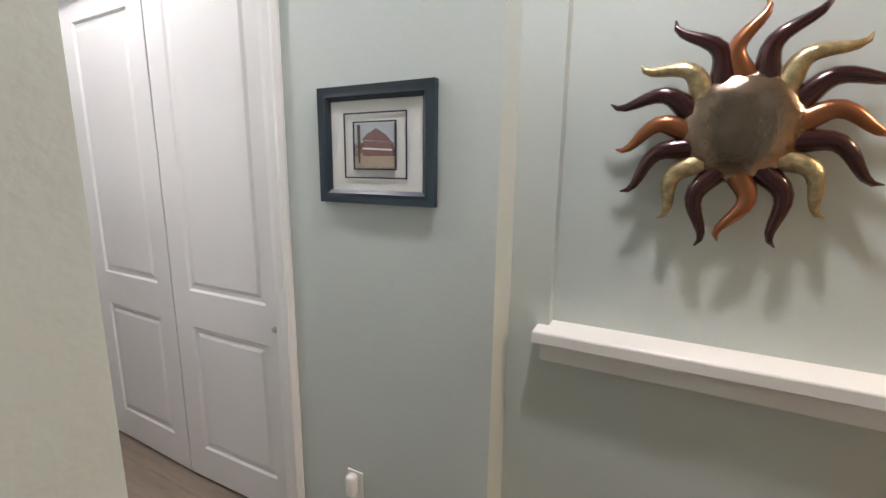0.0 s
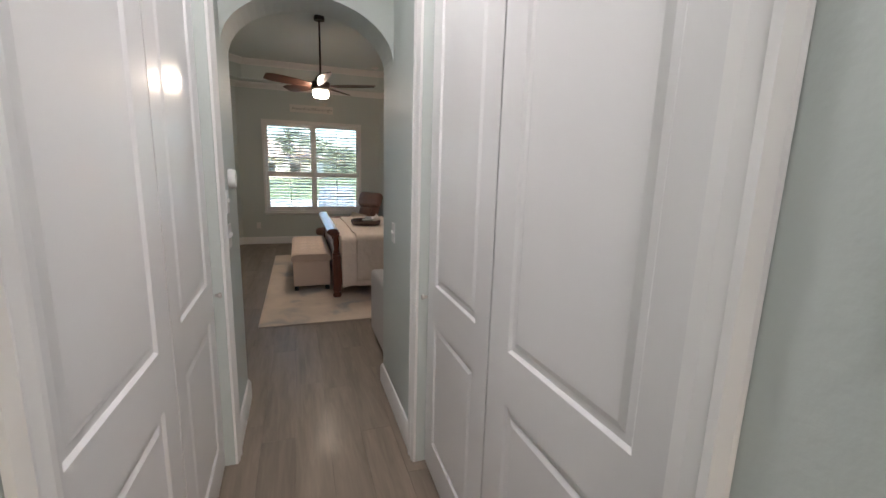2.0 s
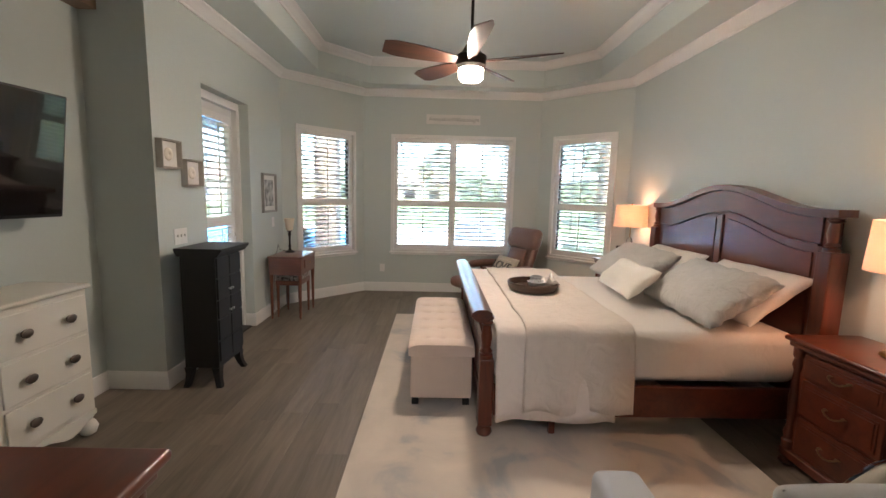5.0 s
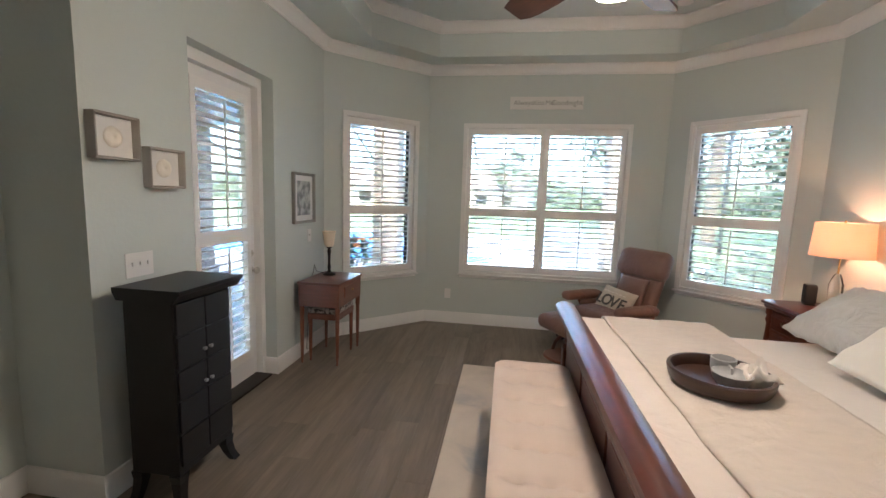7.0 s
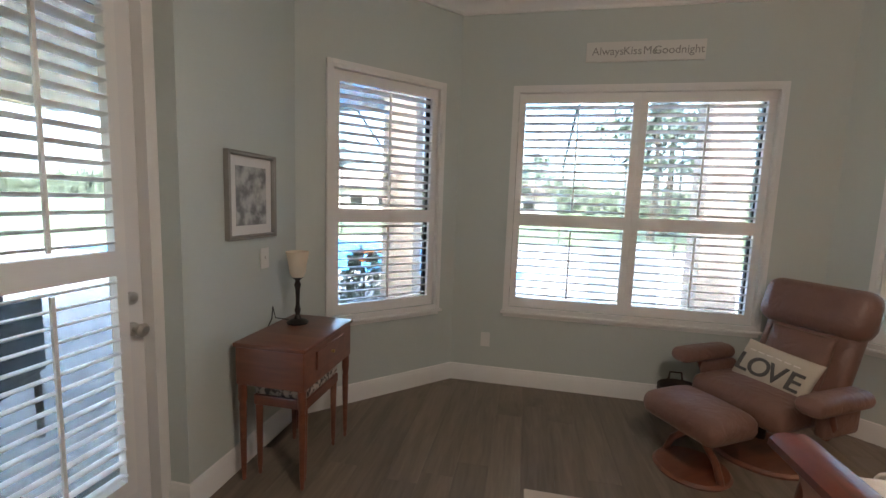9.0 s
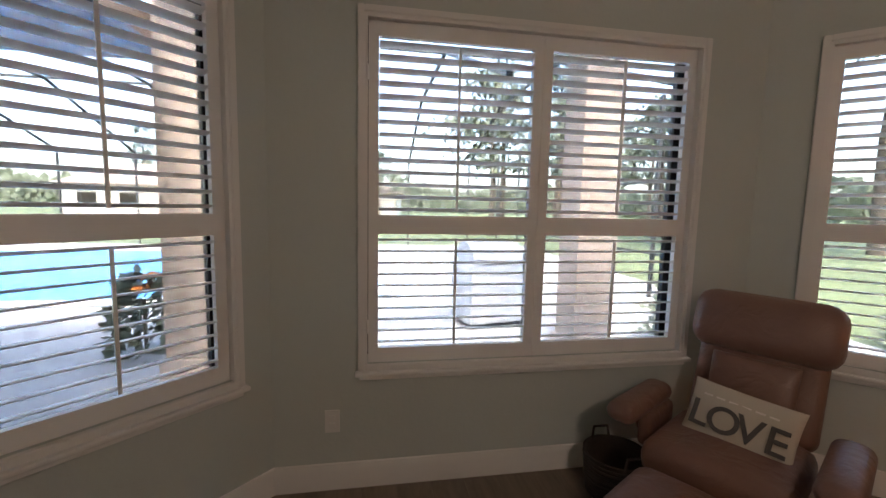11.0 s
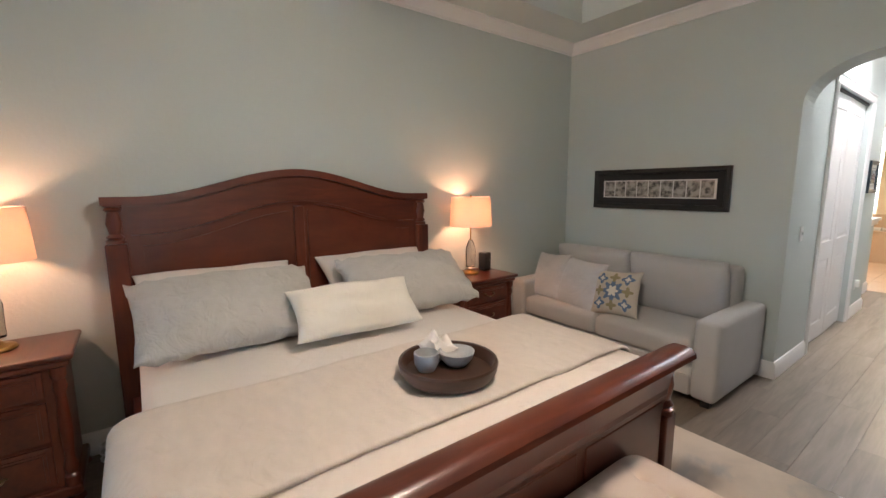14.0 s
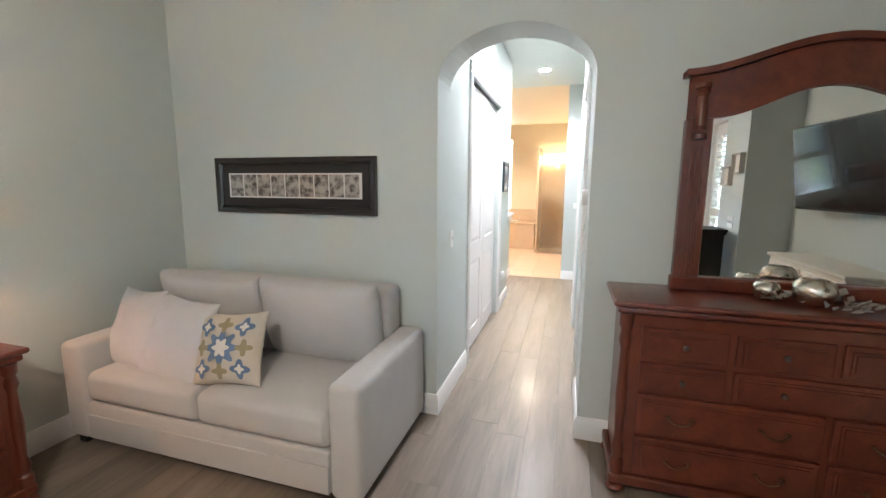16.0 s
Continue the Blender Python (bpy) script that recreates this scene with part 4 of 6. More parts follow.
def pull(parent, m, w=0.10, material=BRONZE):
    bm = tube([(-w / 2, 0, 0), (-w / 2, -0.018, -0.004), (-w / 4, -0.026, -0.018), (0, -0.028, -0.022), (w / 4, -0.026, -0.018), (w / 2, -0.018, -0.004), (w / 2, 0, 0)], 0.0048)
    for s in (-1, 1):
        lathe([(0.015, 0), (0.008, 0.005)], 10, (s * w / 2, 0, 0), bm)
    ob = part("handle", bm, material, parent, "", 60)
    ob.matrix_basis = m


def knob(parent, m, r=0.014, material=PEWTER):
    ob = part("handle", lathe([(r * 0.7, 0), (r * 0.4, r * 0.5), (r, r), (r * 0.9, r * 1.5), (r * 0.2, r * 1.8)], 12), material, parent, "", 50)
    ob.matrix_basis = m


def drawer(parent, w, h, at, material, rz=0, knobs=1, pulls=False, lip=0.012):
    """A drawer front with a raised field, facing -y, centred at 'at'."""
    bm = rbox(-w / 2, w / 2, -0.016, 0.0, -h / 2, h / 2, 0.004)
    box(bm, -w / 2 + 0.024, w / 2 - 0.024, -0.0215, -0.0161, -h / 2 + 0.022, h / 2 - 0.022)
    bx, bz = w / 2 - 0.036, h / 2 - 0.034
    box(bm, -bx, bx, -0.027, -0.0216, -bz, bz)
    d = part("drawer", bm, material, parent)
    d.matrix_basis = pose(*at, 0, 0, rz)
    for k in range(knobs):
        x = (k - (knobs - 1) / 2) * w * 0.5
        if pulls:
            pull(d, pose(x, -0.0275, 0.01))
        else:
            knob(d, pose(x, -0.0275, 0, 90))
    return d


def cherry_case(b, w, d, h, rows, material=CHERRY):
    """Case goods in cherry: plinth, body, turned corner columns, moulded top; front to -y, back at y = d."""
    part("body", rbox(-w / 2 + 0.03, w / 2 - 0.03, 0.02, d, 0.09, h - 0.045, 0.004), CHERRY_D, b)
    part("plinth", rbox(-w / 2, w / 2, -0.005, d, 0.045, 0.10, 0.012, 3), material, b)
    part("top", rbox(-w / 2 - 0.03, w / 2 + 0.03, -0.03, d + 0.005, h - 0.028, h, 0.012, 4), material, b, "", 40)
    part("cornice", rbox(-w / 2 - 0.01, w / 2 + 0.01, -0.012, d, h - 0.06, h - 0.0285, 0.01, 3), material, b, "", 40)
    for x in (-w / 2 + 0.035, w / 2 - 0.035):
        c = part("column", turned(0.032, h - 0.165), CHERRY_Z, b, "", 35)
        c.location = (x, 0.022, 0.101)
        f = part("foot", lathe(bun(0.045, 0.045), 16), material, b, "", 40)
        f.location = (x, 0.03, 0)
        f = part("foot", lathe(bun(0.045, 0.045), 16), material, b, "", 40)
        f.location = (x, d - 0.05, 0)


def nightstand(y):
    b = thing("nightstand", (2.67, y, 0), -90, "cherry wood nightstand with three drawers beside the bed", "nightstand", "nightstands")
    cherry_case(b, 0.62, 0.42, 0.77, 3)
    for z, h in ((0.225, 0.20), (0.445, 0.20), (0.63, 0.13)):
        drawer(b, 0.44, h, (0, 0.019, z), CHERRY, 0, 1, True)


nightstand(8.14)
nightstand(5.12)


def table_lamp(y, top):
    b = thing("table_lamp", (2.93, y, 0.771), 0, "lit table lamp with clear glass column and linen drum shade", "lamp", "bedside lamps")
    part("base", lathe([(0.075, 0), (0.078, 0.006), (0.07, 0.018), (0.035, 0.024), (0.02, 0.04)], 24), BRASS, b, "brushed brass base", 40)
    part("column", lathe([(0.018, 0.041), (0.042, 0.06), (0.045, 0.22), (0.03, 0.27), (0.018, 0.30)], 24), CRYSTAL, b, "clear glass column", 40)
    part("stem", lathe([(0.006, 0.301), (0.006, 0.68)], 10), BRASS, b)
    z0, z1, r0, r1 = top - 0.771 - 0.255, top - 0.771, 0.186, 0.172
    sh = part("shade", lathe([(r0, z0), (r1, z1), (r1 - 0.003, z1), (r0 - 0.003, z0)], 40), SHADE, b, "warm lit linen drum shade", 40)
    # open the drum at both ends
    bm = bmesh.new()
    bm.from_mesh(sh.data)
    bmesh.ops.delete(bm, geom=[f for f in bm.faces if len(f.verts) > 4], context="FACES_ONLY")
    bm.to_mesh(sh.data)
    bm.free()
    part("shade_ring", tube([((r1 - 0.004) * math.cos(a), (r1 - 0.004) * math.sin(a), z1 - 0.012) for a in (2 * math.pi * k / 24 for k in range(25))], 0.002), BRASS, b)
    for a in (0, 2.1, 4.2):
        part("spoke", tube([(0.005 * math.cos(a), 0.005 * math.sin(a), z1 - 0.012), ((r1 - 0.004) * math.cos(a), (r1 - 0.004) * math.sin(a), z1 - 0.012)], 0.0015), BRASS, b)
    part("finial", lathe([(0.005, 0.681), (0.008, 0.69), (0.004, 0.705)], 10), BRASS, b)


table_lamp(8.10, 1.456)
table_lamp(5.10, 1.455)


def speaker(x, y, rz):
    b = thing("smart_speaker", (x, y, 0.771), rz, "small black speaker standing on the nightstand", "speaker", "bedside speakers")
    part("cabinet", rbox(-0.05, 0.05, -0.04, 0.04, 0.012, 0.165, 0.014, 4), GADGET, b, "", 40)
    part("base", rbox(-0.045, 0.045, -0.036, 0.036, 0, 0.0115, 0.004), BLACK, b)
    part("panel", rbox(-0.04, 0.04, -0.034, 0.034, 0.1652, 0.168, 0.001), SCREEN, b)


speaker(2.93, 8.36, -110)
speaker(2.96, 4.90, -80)


def sofa():
    s = thing("sofa", (2.09, 3.53, 0), 0, "light grey fabric two-seat sofa with back cushions", "sofa")
    s.scale = (0.975, 1.05, 1.02)
    part("base", rbox(-0.81, 0.81, 0.10, 0.86, 0.05, 0.27, 0.02, 3), SOFA, s, "", 40)
    part("front_band", rbox(-0.805, 0.805, 0.861, 0.872, 0.06, 0.20, 0.004), SOFA, s)
    for x in (-0.895, 0.895):
        part("arm", soft(x - 0.085, x + 0.085, 0.02, 0.875, 0.045, 0.61, 0.035, 0.008, 6), SOFA, s, "", 60)
    part("back", soft(-0.809, 0.809, 0.0, 0.22, 0.05, 0.88, 0.05, 0.0, 6), SOFA, s, "", 60)
    for k, x in enumerate((-0.404, 0.404)):
        part("seat_cushion", soft(x - 0.402, x + 0.402, 0.225, 0.868, 0.273, 0.45, 0.045, 0.02), SOFA, s, "", 60)
        c = part("back_cushion", cushion(0.80, 0.50, 0.24, 16, 0.02, 0.02, 2.0 + k, 0.25), SOFA, s, "", 80)
        c.matrix_basis = pose(x, 0.30, 0.69, 77)
    for x in (-0.91, 0.91):
        for y in (0.07, 0.82):
            part("foot", rbox(x - 0.03, x + 0.03, y - 0.03, y + 0.03, 0, 0.044, 0.004), BLACK, s)


sofa()


def throw_pillow(at, turn, material, label, seed, w=0.48):
    ob = part("throw_pillow", cushion(w, w, 0.16, 16, 0.09, 0.02, seed), material, None, "", 80)
    ob.matrix_world = pose(*at) @ pose(0, 0, 0, *turn)
    return tagged(ob, label, "pillow", "sofa pillows")


throw_pillow((2.76, 4.20, 0.66), (-68, 4, -12), GREYP, "plain grey throw pillow on the sofa", 1.0)
throw_pillow((2.38, 4.25, 0.65), (-68, -3, -6), GREYP, "plain grey throw pillow on the sofa", 2.0)


def ikat_pillow():
    ob = throw_pillow((2.0, 4.26, 0.64), (-66, 4, 8), CANVAS, "blue, tan and cream ikat patterned throw pillow", 3.0, 0.40)
    # woven motifs: rosettes and diamonds of cloth, a little proud of the cover
    blue = mat("slate_blue_weave", (0.13, 0.19, 0.30), 0.9, var=0.15, scale=40)
    tan = mat("olive_tan_weave", (0.30, 0.26, 0.15), 0.9, var=0.15, scale=40)
    pale = mat("cream_weave", (0.68, 0.65, 0.58), 0.9, var=0.08, scale=40)
    def rosette(cx, cy, r, n, depth, material, lift):
        bm = B()
        ring = []
        rows = 4
        for q in range(rows + 1):
            f = q / rows
            ring.append([bm.verts.new(surf(cx + f * r * (1 + depth * math.cos(n * a)) * math.cos(a), cy + f * r * (1 + depth * math.cos(n * a)) * math.sin(a), lift)) for a in (2 * math.pi * k / 48 for k in range(48))])
        for a, b in zip(ring[1:], ring[2:]):
            for k in range(48):
                bm.faces.new((a[k], a[(k + 1) % 48], b[(k + 1) % 48], b[k]))
        bm.faces.new(ring[1])
        for v in ring[0]:
            bm.verts.remove(v)
        part("woven_motif", bm, material, ob, "", 60)
    def surf(x, y, lift):
        u, v = max(-0.97, min(0.97, x / 0.2)), max(-0.97, min(0.97, y / 0.2))
        t = ((1 - u * u) * (1 - v * v)) ** 0.5
        return (x * (1 - 0.09 * (1 - v * v)), y * (1 - 0.09 * (1 - u * u)), 0.08 * t + 0.010 + lift)
    rosette(0, 0, 0.085, 8, 0.25, blue, 0.0)
    rosette(0, 0, 0.045, 6, 0.25, pale, 0.002)
    for sx in (-1, 1):
        for sy in (-1, 1):
            rosette(sx * 0.115, sy * 0.115, 0.042, 4, 0.3, blue, 0.0)
            rosette(sx * 0.115, sy * 0.115, 0.02, 4, 0.3, pale, 0.002)
        rosette(sx * 0.13, 0, 0.035, 4, 0.35, tan, 0.0)
        rosette(0, sx * 0.13, 0.035, 4, 0.35, tan, 0.0)


ikat_pillow()


def framed(name, at, rz, w, h, border, depth, frame_mat, mat_mat, art, label, mat_w=0.05, inner=None, category="picture"):
    """A framed picture, centred at 'at', facing -y before the turn."""
    p = thing(name, at, rz, label, category)
    bm = B()
    prof = [(0, 0), (0, -depth), (border * 0.35, -depth * 0.8), (border * 0.7, -depth * 0.95), (border, -depth * 0.55), (border, 0)]
    corner = [(-w / 2, -h / 2), (w / 2, -h / 2), (w / 2, h / 2), (-w / 2, h / 2)]
    sign = [(1, 1), (-1, 1), (-1, -1), (1, -1)]
    rings = [[bm.verts.new((x + sx * o, y, z + sz * o)) for o, y in prof] for (x, z), (sx, sz) in zip(corner, sign)]
    for k in range(4):
        a, b = rings[k], rings[(k + 1) % 4]
        for j in range(len(prof)):
            q = (j + 1) % len(prof)
            bm.faces.new((a[j], a[q], b[q], b[j]))
    part("picture_frame", bm, frame_mat, p, "", 30)
    bm = B()
    box(bm, -w / 2 + border - 0.001, w / 2 - border + 0.001, -depth * 0.3, -0.002, -h / 2 + border - 0.001, h / 2 - border + 0.001)
    part("mat_board", bm, mat_mat, p)
    iw, ih = inner or (w - 2 * border - 2 * mat_w, h - 2 * border - 2 * mat_w)
    if art is not None:
        bm = B()
        box(bm, -iw / 2, iw / 2, -depth * 0.3 - 0.003, -depth * 0.3 - 0.0005, -ih / 2, ih / 2)
        part("print", bm, art, p)
    return p


fam = framed("panorama_picture", (2.11, 3.503, 1.515), 180, 1.27, 0.385, 0.05, 0.03, BLACKF, BLACKMAT, None, "long black framed picture with a row of small photographs")
bm = B()
box(bm, -0.53, 0.53, -0.0135, -0.0095, -0.085, 0.085)
part("photo_backing", bm, MATB, fam)
for k in range(9):
    bm = B()
    x = -0.46 + k * 0.115
    box(bm, x - 0.052, x + 0.052, -0.0175, -0.014, -0.075, 0.075)
    part("photo", bm, PHOTO, fam)


def dresser():
    b = thing("dresser", (-0.845, 3.93, 0), 180, "cherry wood dresser with many drawers below a mirror", "dresser")
    cherry_case(b, 1.74, 0.41, 0.98, 4)
    b.scale = (1, 1, 1.015)
    small, wide = 0.39, 0.78
    for z, h, widths, pulls in ((0.215, 0.20, (wide, wide), True), (0.43, 0.20, (wide, wide), True), (0.615, 0.145, (small, wide, small), False), (0.785, 0.145, (small,) * 4, False)):
        x = -0.78
        for w in widths:
            drawer(b, w - 0.03, h, (x + w / 2, 0.019, z), CHERRY, 0, 2 if w == wide else 1, pulls)
            x += w
    m = thing("dresser_mirror", (-0.845, 3.61, 0.996), 180, "arched cherry wood framed mirror standing on the dresser", "mirror")
    half = 0.58
    n = 32
    xs = [-half + 2 * half * k / n for k in range(n + 1)]
    arc = lambda x: 1.06 + 0.115 * (0.5 + 0.5 * math.cos(math.pi * x / half))
    inner = lambda x: 0.86 + 0.13 * (0.5 + 0.5 * math.cos(math.pi * min(1, abs(x) / 0.47)))
    bm = B()
    for a, c in zip(xs, xs[1:]):
        lo = [bm.verts.new(q) for q in ((a, 0, inner(a)), (c, 0, inner(c)), (c, 0.05, inner(c)), (a, 0.05, inner(a)))]
        hi = [bm.verts.new(q) for q in ((a, 0, arc(a)), (c, 0, arc(c)), (c, 0.05, arc(c)), (a, 0.05, arc(a)))]
        for q in ((lo[0], lo[1], hi[1], hi[0]), (lo[2], lo[3], hi[3], hi[2]), hi, lo[::-1]):
            bm.faces.new(q)
    bmesh.ops.remove_doubles(bm, verts=bm.verts, dist=0.0005)
    part("mirror_crest", bm, CHERRY, m, "", 30)
    bm = B()
    for a, c in zip(xs, xs[1:]):
        a, c = a * 1.05, c * 1.05
        lo = [bm.verts.new(q) for q in ((a, -0.03, arc(a / 1.05)), (c, -0.03, arc(c / 1.05)), (c, 0.06, arc(c / 1.05)), (a, 0.06, arc(a / 1.05)))]
        hi = [bm.verts.new((v.co.x, v.co.y, v.co.z + 0.03)) for v in lo]
        for q in ((lo[0], lo[1], hi[1], hi[0]), (lo[2], lo[3], hi[3], hi[2]), hi, lo[::-1]):
            bm.faces.new(q)
    bmesh.ops.remove_doubles(bm, verts=bm.verts, dist=0.0005)
    part("mirror_cap", bm, CHERRY, m, "", 30)
    for s in (-1, 1):
        part("mirror_post", rbox(s * 0.53 - 0.06, s * 0.53 + 0.06, 0.0, 0.05, 0.03, 0.86, 0.006), CHERRY_Z, m)
        for dx in (-0.025, 0, 0.025):
            part("flute", rbox(s * 0.53 + dx - 0.006, s * 0.53 + dx + 0.006, -0.012, -0.0005, 0.06, 0.73, 0.004), CHERRY_Z, m)
        c = part("post_turning", turned(0.034, 0.26), CHERRY_Z, m, "", 35)
        c.location = (s * 0.53, -0.012, 0.76)
    part("mirror_rail", rbox(-0.60, 0.60, -0.02, 0.05, 0, 0.07, 0.01, 3), CHERRY, m)
    bm = B()
    yy = [-0.48 + 0.96 * k / 24 for k in range(25)]
    for a, c in zip(yy, yy[1:]):
        f = [bm.verts.new(q) for q in ((a, 0.02, 0.06), (c, 0.02, 0.06), (c, 0.02, inner(c) + 0.01), (a, 0.02, inner(a) + 0.01))]
        g = [bm.verts.new((v.co.x, 0.03, v.co.z)) for v in f]
        bm.faces.new(f)
        bm.faces.new(g[::-1])
    part("mirror_glass", bm, MIRROR, m, "silvered mirror glass")


dresser()


def centrepiece():
    for x, y, r in ((-0.80, 3.76, 0.085), (-0.64, 3.70, 0.06)):
        b = thing("mercury_votive", (x, y, 0.996), 0, "round silver mercury glass votive on the dresser", "votive", "silver votives")
        part("globe", lathe([(r * 0.45, 0), (r * 0.8, r * 0.3), (r, r * 0.75), (r * 0.85, r * 1.2), (r * 0.6, r * 1.4), (r * 0.55, r * 1.38), (r * 0.5, r * 0.8)], 24), SILVERB, b, "", 50)
    rng = random.Random(5)
    w = thing("silver_wreath", (-0.82, 3.77, 0.997), 0, "wreath of silver-grey leaves round the votive", "wreath")
    for k in range(46):
        a, r = rng.uniform(0, 6.28), rng.uniform(0.10, 0.19)
        bm = B()
        L, W = rng.uniform(0.03, 0.055), rng.uniform(0.012, 0.02)
        vs = [bm.verts.new(c) for c in ((0, 0, 0), (L / 2, W, 0.008), (L, 0, 0.004), (L / 2, -W, 0.008), (L / 2, 0, 0.0))]
        for q in ((0, 1, 4), (1, 2, 4), (2, 3, 4), (3, 0, 4)):
            bm.faces.new([vs[i] for i in q])
        lf = part("leaf", bm, LEAFG, w)
        lf.matrix_basis = pose(r * math.cos(a), r * math.sin(a) * 0.75, rng.uniform(0.004, 0.04), rng.uniform(-30, 30), rng.uniform(-50, 10), math.degrees(a) + rng.uniform(-40, 40))


centrepiece()


def white_dresser():
    b = thing("white_dresser", (-1.50, 5.075, 0), -90 + 180, "cream painted dresser with dark oval knobs and turned feet", "dresser")
    # front to -y of the thing, which is turned to face the bed
    w, d, h = 1.14, 0.36, 0.95
    part("body", rbox(-w / 2 + 0.02, w / 2 - 0.02, 0.0, d, 0.16, h - 0.03, 0.006), CREAMW, b)
    part("top", rbox(-w / 2, w / 2, -0.025, d + 0.005, h - 0.029, h, 0.012, 3), CREAMW, b, "", 40)
    outline = [(-w / 2 + 0.02, 0.16)] + [(-w / 2 + 0.02 + (w - 0.04) * k / 24, 0.10 + 0.03 * math.cos(2 * math.pi * k / 8)) for k in range(25)] + [(w / 2 - 0.02, 0.16)]
    part("apron", prism(outline, -0.006, 0.02, "y"), CREAMW, b)
    for x in (-w / 2 + 0.05, w / 2 - 0.05):
        for y in (0.03, d - 0.05):
            f = part("foot", lathe([(0.02, 0), (0.04, 0.015), (0.052, 0.05), (0.04, 0.085), (0.022, 0.10), (0.035, 0.12), (0.035, 0.159)], 18), CREAMW, b, "", 40)
            f.location = (x, y, 0)
    for z in (0.30, 0.54, 0.78):
        for x in (-0.27, 0.27):
            dr = part("drawer", rbox(x - 0.255, x + 0.255, -0.014, -0.0005, z - 0.11, z + 0.11, 0.005), CREAMW, b)
            for k in (-0.13, 0.13):
                kn = part("handle", lathe([(0.01, 0), (0.008, 0.012), (0.022, 0.016), (0.024, 0.026), (0.012, 0.034)], 16), PEWTER, dr, "dark oval knob", 50)
                kn.matrix_basis = pose(x + k, -0.0145, z, 90) @ Matrix.Diagonal((1.35, 1, 1, 1))


white_dresser()


def television():
    t = thing("television", (-1.70, 5.11, 1.69), 90 - 6, "black flat television on a wall arm above the dresser", "television")
    t.matrix_world = t.matrix_world @ pose(0, 0, 0, 8)
    part("casing", rbox(-0.62, 0.62, 0.0, 0.04, -0.355, 0.355, 0.006), BLACK, t)
    bm = B()
    box(bm, -0.608, 0.608, -0.003, -0.0005, -0.335, 0.343)
    part("screen", bm, SCREEN, t, "dark glossy screen")
    part("wall_arm", rbox(-0.05, 0.05, 0.041, 0.17, -0.05, 0.05, 0.005), DARK, t)


television()


def black_chest():
    b = thing("black_chest", (-1.04, 6.455, 0), -90 + 180, "narrow black lacquered chest of drawers with flared feet", "chest")
    b.scale = (1.1, 1, 1)
    w, d, h = 0.36, 0.28, 1.085
    part("body", rbox(-w / 2, w / 2, 0.02, d, 0.15, h - 0.06, 0.004), BLACK, b)
    part("top", prism([(-0.015, h - 0.06), (-0.045, h - 0.02), (-0.05, h - 0.018), (-0.05, h), (d + 0.02, h), (d + 0.02, h - 0.02), (d, h - 0.06)], -w / 2 - 0.03, w / 2 + 0.03, "x"), BLACK, b)
    for x, sx in ((-w / 2 + 0.025, -1), (w / 2 - 0.025, 1)):
        for y, sy in ((0.045, -1), (d - 0.025, 0.4)):
            bm = B()
            rings = []
            for z, o, r in ((0.0, 0.03, 0.02), (0.05, 0.012, 0.021), (0.11, 0.0, 0.025), (0.151, 0.0, 0.03)):
                cx, cy = x + sx * o, y + sy * o
                rings.append([bm.verts.new((cx + a * r, cy + c * r, z)) for a, c in ((-1, -1), (1, -1), (1, 1), (-1, 1))])
            for p, q in zip(rings, rings[1:]):
                for k in range(4):
                    bm.faces.new((p[k], p[(k + 1) % 4], q[(k + 1) % 4], q[k]))
            bm.faces.new(rings[0])
            bm.faces.new(rings[-1])
            part("leg", bm, BLACK, b)
    zs = [(0.20, 0.36), (0.37, 0.53), (0.54, 0.68), (0.69, 0.85), (0.86, 1.01)]
    for z0, z1 in zs:
        for x0, x1 in ((-0.17, -0.003), (0.003, 0.17)):
            part("drawer_front", rbox(x0, x1, 0.006, 0.019, z0, z1, 0.004), BLACK, b)
    for z in (0.575, 0.745):
        for x in (-0.02, 0.02):
            knob(b, pose(x, 0.0055, z, 90), 0.010, STEEL)


black_chest()


